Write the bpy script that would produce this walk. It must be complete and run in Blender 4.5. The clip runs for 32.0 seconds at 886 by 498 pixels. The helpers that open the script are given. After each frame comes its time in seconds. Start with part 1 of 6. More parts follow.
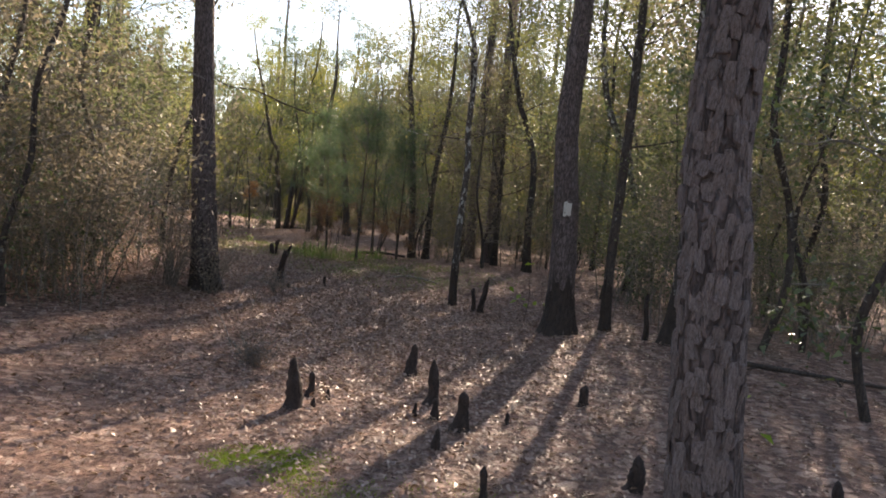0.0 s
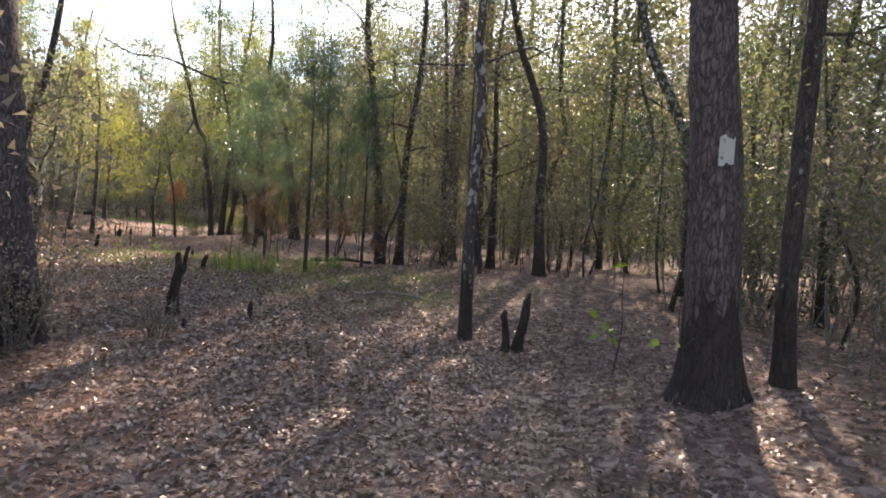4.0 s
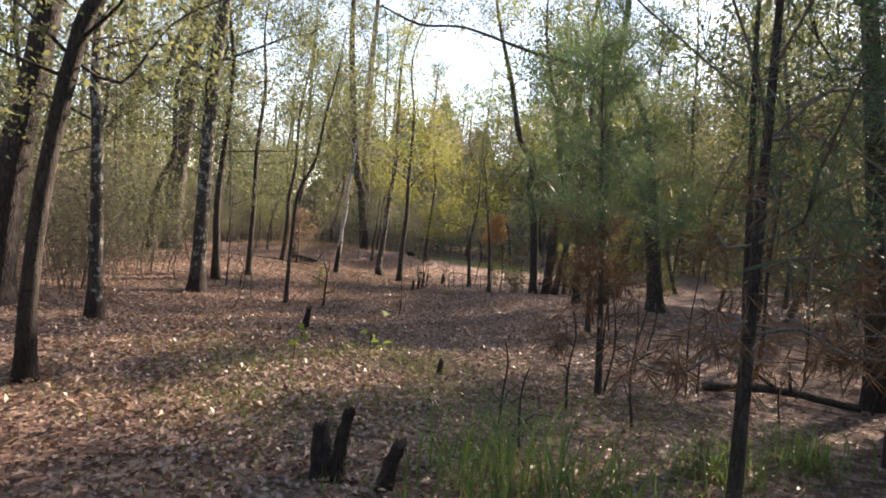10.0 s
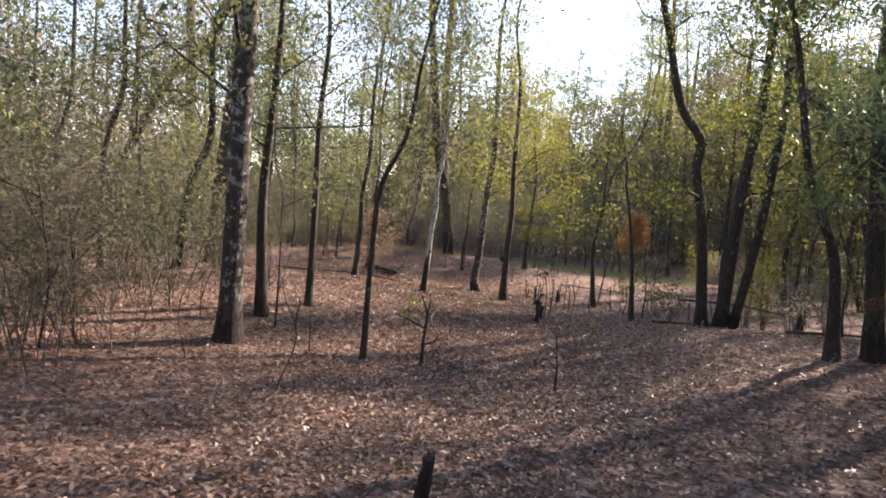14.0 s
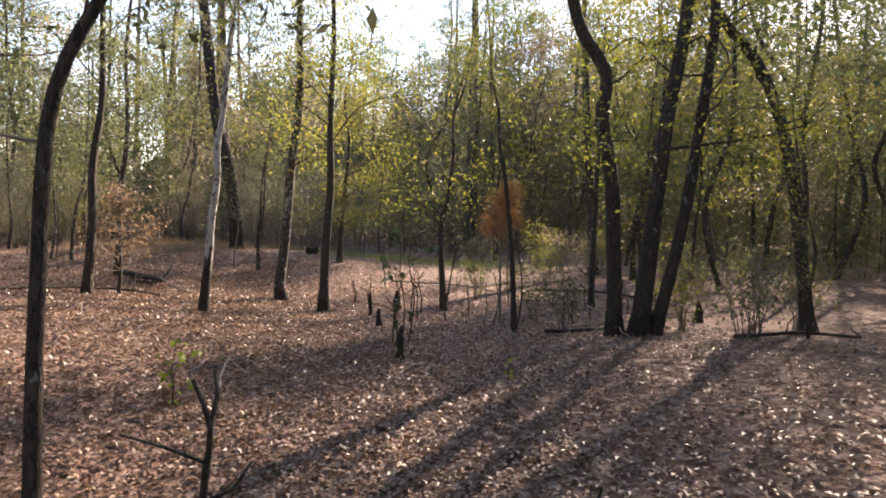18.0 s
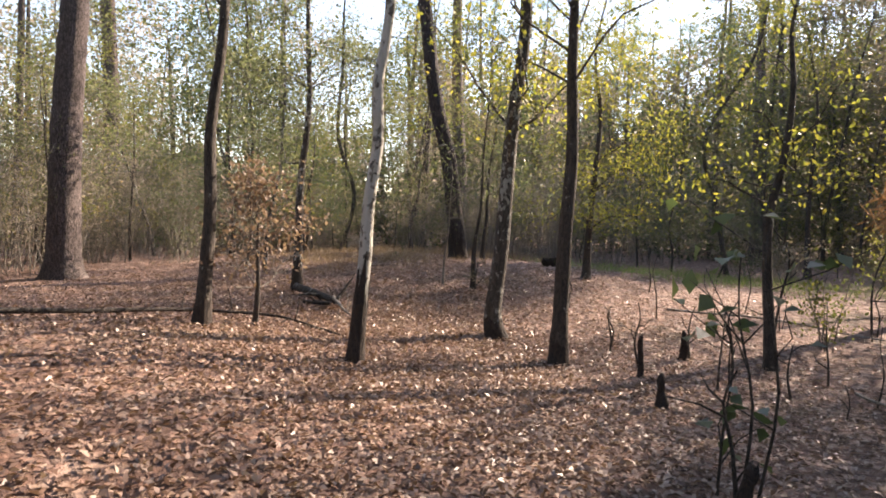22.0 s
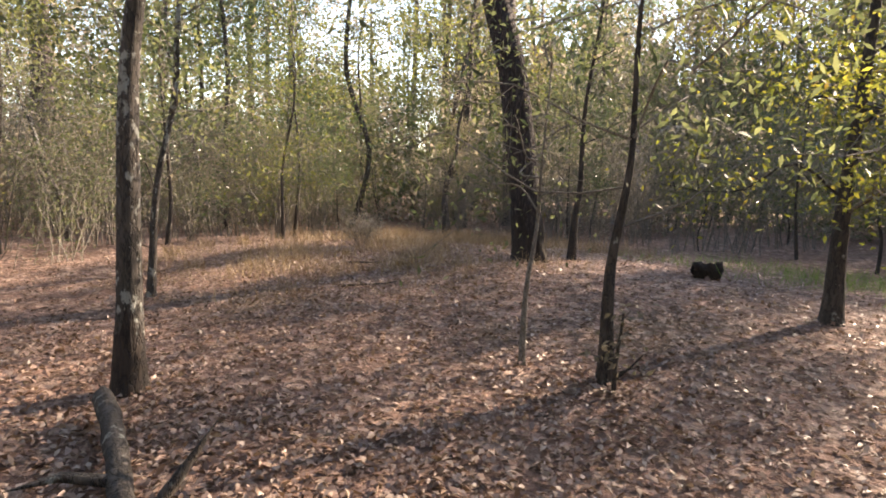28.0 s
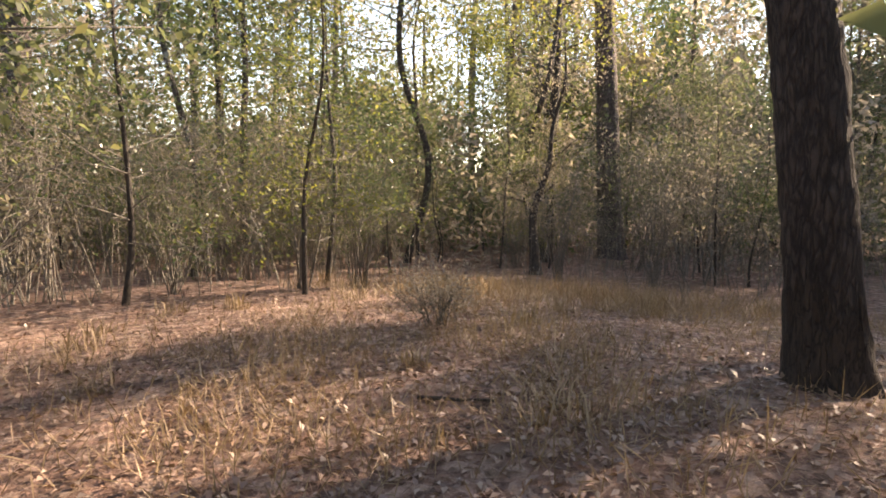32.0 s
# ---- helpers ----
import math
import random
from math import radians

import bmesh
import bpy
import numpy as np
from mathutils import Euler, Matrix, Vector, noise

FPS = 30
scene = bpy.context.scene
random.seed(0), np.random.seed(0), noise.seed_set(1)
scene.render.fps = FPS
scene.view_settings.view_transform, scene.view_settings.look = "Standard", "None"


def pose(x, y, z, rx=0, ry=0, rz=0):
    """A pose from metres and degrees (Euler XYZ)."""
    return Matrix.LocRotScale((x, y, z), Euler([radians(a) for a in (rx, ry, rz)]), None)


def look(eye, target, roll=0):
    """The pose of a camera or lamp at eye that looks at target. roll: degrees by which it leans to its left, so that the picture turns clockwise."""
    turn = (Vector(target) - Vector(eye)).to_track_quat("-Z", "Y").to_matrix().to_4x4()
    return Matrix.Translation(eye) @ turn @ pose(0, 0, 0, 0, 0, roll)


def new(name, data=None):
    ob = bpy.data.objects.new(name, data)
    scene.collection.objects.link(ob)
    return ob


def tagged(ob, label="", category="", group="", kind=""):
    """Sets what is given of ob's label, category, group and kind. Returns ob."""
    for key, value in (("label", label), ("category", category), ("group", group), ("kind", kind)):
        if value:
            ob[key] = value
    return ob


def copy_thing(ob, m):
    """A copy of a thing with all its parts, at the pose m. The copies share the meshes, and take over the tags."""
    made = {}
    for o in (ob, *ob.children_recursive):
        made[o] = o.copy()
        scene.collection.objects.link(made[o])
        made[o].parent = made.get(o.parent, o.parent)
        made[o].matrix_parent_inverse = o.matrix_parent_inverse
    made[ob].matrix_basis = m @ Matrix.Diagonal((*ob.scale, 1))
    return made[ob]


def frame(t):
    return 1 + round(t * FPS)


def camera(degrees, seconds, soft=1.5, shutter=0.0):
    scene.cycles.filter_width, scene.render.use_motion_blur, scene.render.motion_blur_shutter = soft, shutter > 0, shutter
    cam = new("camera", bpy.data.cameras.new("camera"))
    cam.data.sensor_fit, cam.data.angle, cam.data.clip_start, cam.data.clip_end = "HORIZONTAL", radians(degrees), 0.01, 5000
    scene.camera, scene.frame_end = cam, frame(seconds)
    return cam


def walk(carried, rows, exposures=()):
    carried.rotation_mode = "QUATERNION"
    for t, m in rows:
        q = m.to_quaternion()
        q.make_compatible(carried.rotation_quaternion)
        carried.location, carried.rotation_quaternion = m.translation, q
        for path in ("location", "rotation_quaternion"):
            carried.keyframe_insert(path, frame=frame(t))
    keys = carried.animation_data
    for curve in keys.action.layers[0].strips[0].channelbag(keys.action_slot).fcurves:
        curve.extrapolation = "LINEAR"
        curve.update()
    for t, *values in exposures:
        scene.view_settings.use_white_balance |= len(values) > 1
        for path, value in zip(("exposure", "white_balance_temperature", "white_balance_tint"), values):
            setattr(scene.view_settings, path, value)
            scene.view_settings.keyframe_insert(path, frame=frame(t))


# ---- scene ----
cam = camera(67.3, 32.0, soft=1.8)
PATH = [
    (0, (0.043, 0.01, 1.616), (0.047, 2.007, 1.508), 6.1),
    (0.5, (-0.024, 0.631, 1.55), (-0.005, 2.628, 1.442), 6.2),
    (1, (-0.164, 1.278, 1.49), (-0.148, 3.274, 1.369), 6.0),
    (1.5, (-0.281, 1.835, 1.444), (-0.267, 3.831, 1.316), 5.5),
    (2, (-0.324, 2.452, 1.384), (-0.271, 4.447, 1.261), 4.9),
    (2.5, (-0.372, 3.019, 1.336), (-0.244, 5.012, 1.222), 4.4),
    (3, (-0.349, 3.631, 1.286), (-0.217, 5.624, 1.18), 3.8),
    (3.5, (-0.392, 4.25, 1.263), (-0.255, 6.243, 1.17), 3.7),
    (5.5, (-0.746, 7.292, 1.217), (-0.632, 9.287, 1.136), 3.7),
    (6, (-0.799, 7.988, 1.242), (-0.707, 9.985, 1.187), 3.4),
    (6.5, (-0.892, 8.676, 1.288), (-0.806, 10.675, 1.302), 3.4),
    (7, (-0.897, 9.423, 1.313), (-0.832, 11.422, 1.329), 3.1),
    (7.5, (-1.034, 10.099, 1.334), (-1.038, 12.099, 1.357), 3.3),
    (8, (-1.069, 10.806, 1.376), (-1.085, 12.806, 1.405), 3.7),
    (8.5, (-1.195, 11.505, 1.428), (-1.258, 13.504, 1.455), 3.8),
    (9, (-1.361, 12.227, 1.422), (-1.637, 14.208, 1.427), 4.2),
    (9.5, (-1.748, 12.866, 1.436), (-2.416, 14.75, 1.408), 4.4),
    (10, (-2.084, 13.304, 1.486), (-2.942, 15.11, 1.438), 4.7),
    (10.5, (-2.465, 13.724, 1.587), (-3.43, 15.474, 1.518), 4.5),
    (11, (-2.845, 14.169, 1.614), (-3.856, 15.893, 1.533), 4.1),
    (11.5, (-3.261, 14.687, 1.623), (-4.287, 16.401, 1.533), 4.5),
    (12, (-3.67, 15.174, 1.627), (-4.685, 16.894, 1.521), 4.6),
    (12.5, (-4.057, 15.64, 1.637), (-5.075, 17.359, 1.542), 4.5),
    (13, (-4.456, 16.131, 1.655), (-5.466, 17.856, 1.566), 4.3),
    (13.5, (-4.869, 16.644, 1.642), (-5.889, 18.362, 1.566), 4.2),
    (15.5, (-6.615, 18.53, 1.66), (-7.672, 20.225, 1.551), 3.5),
    (16, (-6.987, 18.986, 1.693), (-7.955, 20.733, 1.592), 3.6),
    (16.5, (-7.215, 19.582, 1.709), (-8.008, 21.417, 1.624), 3.2),
    (17, (-7.498, 20.144, 1.677), (-8.02, 22.073, 1.586), 2.7),
    (17.5, (-7.66, 20.7, 1.606), (-8.157, 22.635, 1.522), 2.0),
    (18, (-7.902, 21.299, 1.527), (-8.356, 23.244, 1.435), 1.8),
    (18.5, (-8.08, 21.896, 1.459), (-8.533, 23.843, 1.373), 1.8),
    (19, (-8.27, 22.497, 1.415), (-8.694, 24.451, 1.366), 1.9),
    (19.5, (-8.394, 23.165, 1.328), (-8.776, 25.128, 1.283), 1.7),
    (20, (-8.546, 23.778, 1.28), (-8.904, 25.746, 1.243), 2.1),
    (20.5, (-8.689, 24.396, 1.27), (-9.099, 26.353, 1.223), 2.2),
    (21, (-9.001, 24.958, 1.281), (-9.531, 26.886, 1.223), 2.6),
    (21.5, (-9.31, 25.475, 1.276), (-10.041, 27.335, 1.199), 2.0),
    (22, (-9.726, 25.799, 1.271), (-10.847, 27.453, 1.193), 1.4),
    (22.5, (-10.134, 26.17, 1.313), (-11.36, 27.749, 1.224), 1.1),
    (23, (-10.481, 26.549, 1.337), (-11.648, 28.172, 1.267), 1.3),
    (23.5, (-10.734, 27.053, 1.308), (-11.661, 28.824, 1.233), 1.3),
    (24, (-10.995, 27.578, 1.359), (-11.842, 29.388, 1.27), 1.1),
    (24.5, (-11.307, 28.085, 1.335), (-12.125, 29.907, 1.224), 1.3),
    (25, (-11.669, 28.641, 1.297), (-12.516, 30.45, 1.185), 1.6),
    (25.5, (-12.095, 29.135, 1.265), (-12.98, 30.925, 1.149), 1.8),
    (26, (-12.4, 29.667, 1.266), (-13.391, 31.402, 1.165), 1.5),
    (26.5, (-12.769, 30.206, 1.286), (-13.849, 31.885, 1.166), 2.0),
    (28.5, (-14.397, 32.002, 1.423), (-15.611, 33.578, 1.224), 0.9),
    (29, (-14.834, 32.475, 1.429), (-16.051, 34.05, 1.231), 0.9),
    (29.5, (-15.334, 32.862, 1.441), (-16.557, 34.431, 1.232), 1.1),
    (30, (-15.788, 33.301, 1.446), (-17.016, 34.863, 1.222), 1.1),
    (30.5, (-16.244, 33.644, 1.433), (-17.483, 35.204, 1.256), 1.0),
    (31, (-16.695, 34.098, 1.443), (-17.985, 35.62, 1.304), 1.0),
    (31.5, (-17.174, 34.501, 1.432), (-18.487, 36.004, 1.303), 1.0),
    (32, (-17.573, 34.934, 1.444), (-18.893, 36.43, 1.305), 0.8),
]
walk(cam, [(t, look(eye, target, roll)) for t, eye, target, roll in PATH], [(0.0, 1.65, 8200, 21), (3.0, 2.17, 7900, 21), (6.0, 2.1, 7800, 18), (7.2, 1.82, 7700, 16), (9.0, 1.9, 7900, 19), (10.2, 1.74, 7800, 20), (13.0, 1.75, 7300, 24), (16.0, 1.7, 8000, 23), (17.2, 1.62, 8000, 23), (19.0, 1.85, 7900, 23), (21.0, 1.85, 7800, 23), (22.5, 1.78, 7800, 20), (25.0, 1.65, 8200, 18), (29.0, 2.24, 8200, 20), (32.0, 2.08, 8900, 21)])

# ---- light ----
SUN_AZ, SUN_EL = 71.0, 29.0  # degrees from +x towards +y, and above the horizon
world = bpy.data.worlds.new("sky")
scene.world = world
world.use_nodes = True
wn = world.node_tree.nodes
wn.clear()
sky = wn.new("ShaderNodeTexSky")
sky.sky_type = "NISHITA"
sky.sun_disc = False
sky.sun_elevation = radians(SUN_EL)
sky.sun_rotation = radians(90 - SUN_AZ)
sky.air_density, sky.dust_density, sky.ozone_density = 1.0, 0.2, 1.0
wbg = wn.new("ShaderNodeBackground")
wbg.inputs["Strength"].default_value = 0.135
wout = wn.new("ShaderNodeOutputWorld")
world.node_tree.links.new(sky.outputs[0], wbg.inputs[0])
world.node_tree.links.new(wbg.outputs[0], wout.inputs[0])

sun_data = bpy.data.lights.new("sun", "SUN")
sun_data.energy, sun_data.angle, sun_data.color = 5.0, radians(0.6), (1.0, 0.93, 0.82)
sun = new("sun", sun_data)
_az, _el = radians(SUN_AZ), radians(SUN_EL)
SUN_WAY = Vector((math.cos(_az) * math.cos(_el), math.sin(_az) * math.cos(_el), math.sin(_el)))
sun.matrix_world = look(SUN_WAY * 60, (0, 0, 0))


# ---- materials ----
def material(name):
    m = bpy.data.materials.new(name)
    m.use_nodes = True
    nt = m.node_tree
    for n in list(nt.nodes):
        if n.type != "OUTPUT_MATERIAL":
            nt.nodes.remove(n)
    return m, nt, nt.nodes["Material Output"]


def link(nt, a, b):
    nt.links.new(a, b)


def ramp(nt, source, stops):
    r = nt.nodes.new("ShaderNodeValToRGB")
    e = r.color_ramp.elements
    while len(e) < len(stops):
        e.new(0.5)
    for k, (p, c) in enumerate(stops):
        e[k].position, e[k].color = p, (*c, 1.0)
    link(nt, source, r.inputs[0])
    return r.outputs[0]


def coords(nt, scale=(1, 1, 1), world_space=False):
    if world_space:
        src = nt.nodes.new("ShaderNodeNewGeometry").outputs["Position"]
    else:
        src = nt.nodes.new("ShaderNodeTexCoord").outputs["Object"]
    mp = nt.nodes.new("ShaderNodeMapping")
    mp.inputs["Scale"].default_value = scale
    link(nt, src, mp.inputs["Vector"])
    return mp.outputs[0]


def noise_tex(nt, vec, scale, detail=4.0, rough=0.6):
    n = nt.nodes.new("ShaderNodeTexNoise")
    n.inputs["Scale"].default_value, n.inputs["Detail"].default_value, n.inputs["Roughness"].default_value = scale, detail, rough
    link(nt, vec, n.inputs["Vector"])
    return n.outputs["Fac"]


def mix_rgb(nt, fac, a, b, mode="MIX"):
    m = nt.nodes.new("ShaderNodeMix")
    m.data_type, m.blend_type = "RGBA", mode
    for sock, v in ((m.inputs[0], fac), (m.inputs[6], a), (m.inputs[7], b)):
        if isinstance(v, (int, float)):
            sock.default_value = v
        elif isinstance(v, tuple):
            sock.default_value = (*v, 1.0)
        else:
            link(nt, v, sock)
    return m.outputs[2]


def maths(nt, op, a, b=0.0):
    m = nt.nodes.new("ShaderNodeMath")
    m.operation = op
    for sock, v in ((m.inputs[0], a), (m.inputs[1], b)):
        if isinstance(v, (int, float)):
            sock.default_value = v
        else:
            link(nt, v, sock)
    return m.outputs[0]


def bump(nt, height, strength, distance):
    b = nt.nodes.new("ShaderNodeBump")
    b.inputs["Strength"].default_value, b.inputs["Distance"].default_value = strength, distance
    link(nt, height, b.inputs["Height"])
    return b.outputs[0]


def surface(nt, out, color, rough, normal=None):
    p = nt.nodes.new("ShaderNodeBsdfPrincipled")
    if isinstance(color, tuple):
        p.inputs["Base Color"].default_value = (*color, 1)
    else:
        link(nt, color, p.inputs["Base Color"])
    if isinstance(rough, float):
        p.inputs["Roughness"].default_value = rough
    else:
        link(nt, rough, p.inputs["Roughness"])
    if normal is not None:
        link(nt, normal, p.inputs["Normal"])
    link(nt, p.outputs[0], out.inputs[0])
    return p


def leaf_material(name, stops, trans=0.45, rough=0.5, gloss=0.4, through_tint=(1.3, 1.35, 0.8)):
    """Thin leaves: they let light through, and have a waxy gloss."""
    m, nt, out = material(name)
    geo = nt.nodes.new("ShaderNodeNewGeometry")
    info = nt.nodes.new("ShaderNodeObjectInfo")
    pick = maths(nt, "ADD", maths(nt, "MULTIPLY", geo.outputs["Random Per Island"], 0.72), maths(nt, "MULTIPLY", info.outputs["Random"], 0.28))
    col = ramp(nt, pick, stops)
    fine = noise_tex(nt, coords(nt, world_space=True), 60.0, 2.0)
    col = mix_rgb(nt, maths(nt, "MULTIPLY", fine, 0.35), col, (0.02, 0.018, 0.01))
    p = nt.nodes.new("ShaderNodeBsdfPrincipled")
    link(nt, col, p.inputs["Base Color"])
    p.inputs["Roughness"].default_value = rough
    p.inputs["Specular IOR Level"].default_value = gloss
    tr = nt.nodes.new("ShaderNodeBsdfTranslucent")
    link(nt, mix_rgb(nt, 0.5, col, mix_rgb(nt, 1.0, col, through_tint, "MULTIPLY")), tr.inputs["Color"])
    mx = nt.nodes.new("ShaderNodeMixShader")
    mx.inputs[0].default_value = trans
    link(nt, p.outputs[0], mx.inputs[1])
    link(nt, tr.outputs[0], mx.inputs[2])
    link(nt, mx.outputs[0], out.inputs[0])
    return m


def bark_material(name, dark, light, lichen=0.0, stretch=(9, 9, 2.2), depth=0.012, scale=3.0, pale=(0.36, 0.36, 0.32), crack_size=0.12):
    m, nt, out = material(name)
    v = coords(nt, stretch)
    n1 = noise_tex(nt, v, scale, 6.0, 0.7)
    warp = nt.nodes.new("ShaderNodeVectorMath")
    warp.operation = "ADD"
    soft = nt.nodes.new("ShaderNodeTexNoise")
    soft.inputs["Scale"].default_value, soft.inputs["Detail"].default_value = scale * 0.9, 4.0
    link(nt, v, soft.inputs["Vector"])
    link(nt, v, warp.inputs[0])
    link(nt, soft.outputs["Color"], warp.inputs[1])
    vo = nt.nodes.new("ShaderNodeTexVoronoi")
    vo.feature = "DISTANCE_TO_EDGE"
    vo.inputs["Scale"].default_value = scale * 0.9
    link(nt, warp.outputs[0], vo.inputs["Vector"])
    crack = ramp(nt, vo.outputs["Distance"], [(0.0, (0, 0, 0)), (crack_size, (1, 1, 1))])
    base = ramp(nt, n1, [(0.28, dark), (0.75, light)])
    base = mix_rgb(nt, 0.7, base, mix_rgb(nt, 1.0, base, crack, "MULTIPLY"))
    wide = noise_tex(nt, coords(nt, (1, 1, 0.6), True), 2.3, 4.0)
    base = mix_rgb(nt, maths(nt, "MULTIPLY", wide, 0.5), base, (dark[0] * 0.55, dark[1] * 0.6, dark[2] * 0.55))
    if lichen > 0:
        ln = noise_tex(nt, coords(nt, (7, 7, 5)), 1.9, 5.0, 0.62)
        area = noise_tex(nt, coords(nt, (1.5, 1.5, 0.9)), 1.3, 2.0)
        ln = maths(nt, "ADD", maths(nt, "MULTIPLY", ln, 0.72), maths(nt, "MULTIPLY", area, 0.28))
        spot = ramp(nt, ln, [(0.64 - 0.16 * lichen, (0, 0, 0)), (0.68 - 0.16 * lichen, (1, 1, 1))])
        tint = mix_rgb(nt, n1, pale, (pale[0] * 0.6, pale[1] * 0.62, pale[2] * 0.58))
        base = mix_rgb(nt, maths(nt, "MULTIPLY", spot, 0.8), base, tint)
    h = maths(nt, "ADD", n1, maths(nt, "MULTIPLY", crack, 0.7))
    surface(nt, out, base, 0.9, bump(nt, h, 0.9, depth))
    return m


MAT = {}
MAT["bark_pine"] = bark_material("bark_pine", (0.05, 0.034, 0.03), (0.28, 0.22, 0.205), 0.0, (16, 16, 5), 0.02, 2.0, crack_size=0.2)
MAT["bark_old"] = bark_material("bark_old", (0.026, 0.018, 0.016), (0.15, 0.115, 0.105), 0.0, (15, 15, 3), 0.028, 2.0, crack_size=0.25)
MAT["bark_scale"] = bark_material("bark_scale", (0.12, 0.085, 0.075), (0.46, 0.385, 0.36), 0.0, (3, 1, 2), 0.02, 2.0, crack_size=0.05)
MAT["bark_dark"] = bark_material("bark_dark", (0.036, 0.028, 0.023), (0.125, 0.10, 0.082), 0.3)
MAT["bark_lichen"] = bark_material("bark_lichen", (0.045, 0.037, 0.031), (0.15, 0.125, 0.105), 0.7, pale=(0.46, 0.46, 0.42))
MAT["bark_pale"] = bark_material("bark_pale", (0.10, 0.088, 0.075), (0.27, 0.24, 0.21), 1.35, (7, 7, 3), 0.006, 2.5, (0.62, 0.60, 0.55))
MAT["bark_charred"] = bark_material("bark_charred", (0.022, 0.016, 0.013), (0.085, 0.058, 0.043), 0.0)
MAT["twig"] = bark_material("twig", (0.14, 0.12, 0.10), (0.36, 0.32, 0.28), 0.0, (20, 20, 6), 0.002)
MAT["deadwood"] = bark_material("deadwood", (0.20, 0.17, 0.14), (0.50, 0.45, 0.39), 0.0, (20, 20, 5), 0.004)
MAT["knee"] = bark_material("knee", (0.018, 0.012, 0.010), (0.085, 0.054, 0.040), 0.0, (10, 10, 4), 0.008)

MAT["leaf_olive"] = leaf_material("leaf_olive", [(0.0, (0.075, 0.095, 0.055)), (0.4, (0.14, 0.16, 0.09)), (0.8, (0.22, 0.225, 0.125)), (1.0, (0.30, 0.265, 0.13))], 0.64)
MAT["leaf_yellow"] = leaf_material("leaf_yellow", [(0.0, (0.10, 0.13, 0.045)), (0.4, (0.18, 0.20, 0.06)), (0.8, (0.30, 0.28, 0.075)), (1.0, (0.36, 0.22, 0.07))], 0.62)
MAT["leaf_green"] = leaf_material("leaf_green", [(0.0, (0.04, 0.065, 0.03)), (0.5, (0.075, 0.11, 0.05)), (1.0, (0.13, 0.17, 0.075))], 0.52, 0.32, 0.7)
MAT["leaf_dull"] = leaf_material("leaf_dull", [(0.0, (0.10, 0.092, 0.066)), (0.5, (0.19, 0.17, 0.122)), (1.0, (0.31, 0.27, 0.20))], 0.6, through_tint=(1.2, 1.12, 0.9))
MAT["leaf_brown"] = leaf_material("leaf_brown", [(0.0, (0.15, 0.09, 0.065)), (0.5, (0.29, 0.19, 0.14)), (1.0, (0.45, 0.33, 0.26))], 0.4, 0.5)
MAT["leaf_grey"] = leaf_material("leaf_grey", [(0.0, (0.225, 0.197, 0.153)), (0.5, (0.37, 0.325, 0.262)), (1.0, (0.51, 0.445, 0.37))], 0.6, through_tint=(1.2, 1.12, 0.92))
MAT["leaf_gold"] = leaf_material("leaf_gold", [(0.0, (0.14, 0.17, 0.04)), (0.5, (0.27, 0.28, 0.06)), (0.9, (0.41, 0.36, 0.075)), (1.0, (0.45, 0.25, 0.07))], 0.62)
MAT["leaf_bright"] = leaf_material("leaf_bright", [(0.0, (0.16, 0.28, 0.04)), (1.0, (0.32, 0.42, 0.07))], 0.55)
MAT["needle_green"] = leaf_material("needle_green", [(0.0, (0.055, 0.105, 0.06)), (1.0, (0.16, 0.24, 0.13))], 0.5, 0.45)
MAT["needle_dead"] = leaf_material("needle_dead", [(0.0, (0.12, 0.065, 0.042)), (1.0, (0.27, 0.15, 0.085))], 0.4, 0.5)
MAT["needle_rust"] = leaf_material("needle_rust", [(0.0, (0.34, 0.17, 0.085)), (1.0, (0.66, 0.38, 0.2))], 0.55, 0.5)
MAT["grass"] = leaf_material("grass", [(0.0, (0.10, 0.17, 0.045)), (0.6, (0.20, 0.29, 0.08)), (1.0, (0.40, 0.36, 0.18))], 0.45, 0.5)
MAT["grass_dry"] = leaf_material("grass_dry", [(0.0, (0.20, 0.13, 0.075)), (0.6, (0.36, 0.25, 0.15)), (1.0, (0.50, 0.38, 0.25))], 0.2, 0.6)
MAT["moss"] = leaf_material("moss", [(0.0, (0.14, 0.22, 0.03)), (1.0, (0.34, 0.46, 0.06))], 0.4, 0.6)
MAT["litter_leaf"] = leaf_material("litter_leaf", [(0.0, (0.085, 0.046, 0.033)), (0.3, (0.21, 0.122, 0.087)), (0.6, (0.37, 0.24, 0.18)), (0.85, (0.51, 0.385, 0.305)), (1.0, (0.62, 0.51, 0.43))], 0.15, 0.46, 0.6)
MAT["straw"] = leaf_material("straw", [(0.0, (0.12, 0.06, 0.042)), (0.6, (0.24, 0.135, 0.095)), (1.0, (0.40, 0.29, 0.20))], 0.1, 0.5)


# ---- shape helpers ----
RNG = np.random.default_rng(7)
HILLS = [(0, 3, 0.05), (-0.5, 7.5, -0.49), (2.5, 9, 0.39), (-3, 12, 0.08), (0.5, 13, -0.05), (-3.5, 16.5, 0.07), (1.5, 19.5, 0.32),
         (-1, 22, -0.24), (-4.5, 20, 0.02), (-8, 20, 0.26), (-10, 24, -0.53), (-13.5, 26, 0.44), (-16, 25, 0.18), (-5, 27, 0.44),
         (-8, 32, 0.09), (-10, 29, -0.09), (-12.5, 32, -0.40), (-6, 35, -0.28), (-15.8, 30.3, 0.17), (-15, 36, 0.14), (-18, 33.5, -0.02),
         (-20, 36, -0.08), (-18, 39, 0.28), (-22, 39, 0.28), (-22, 42.5, 0.01)]


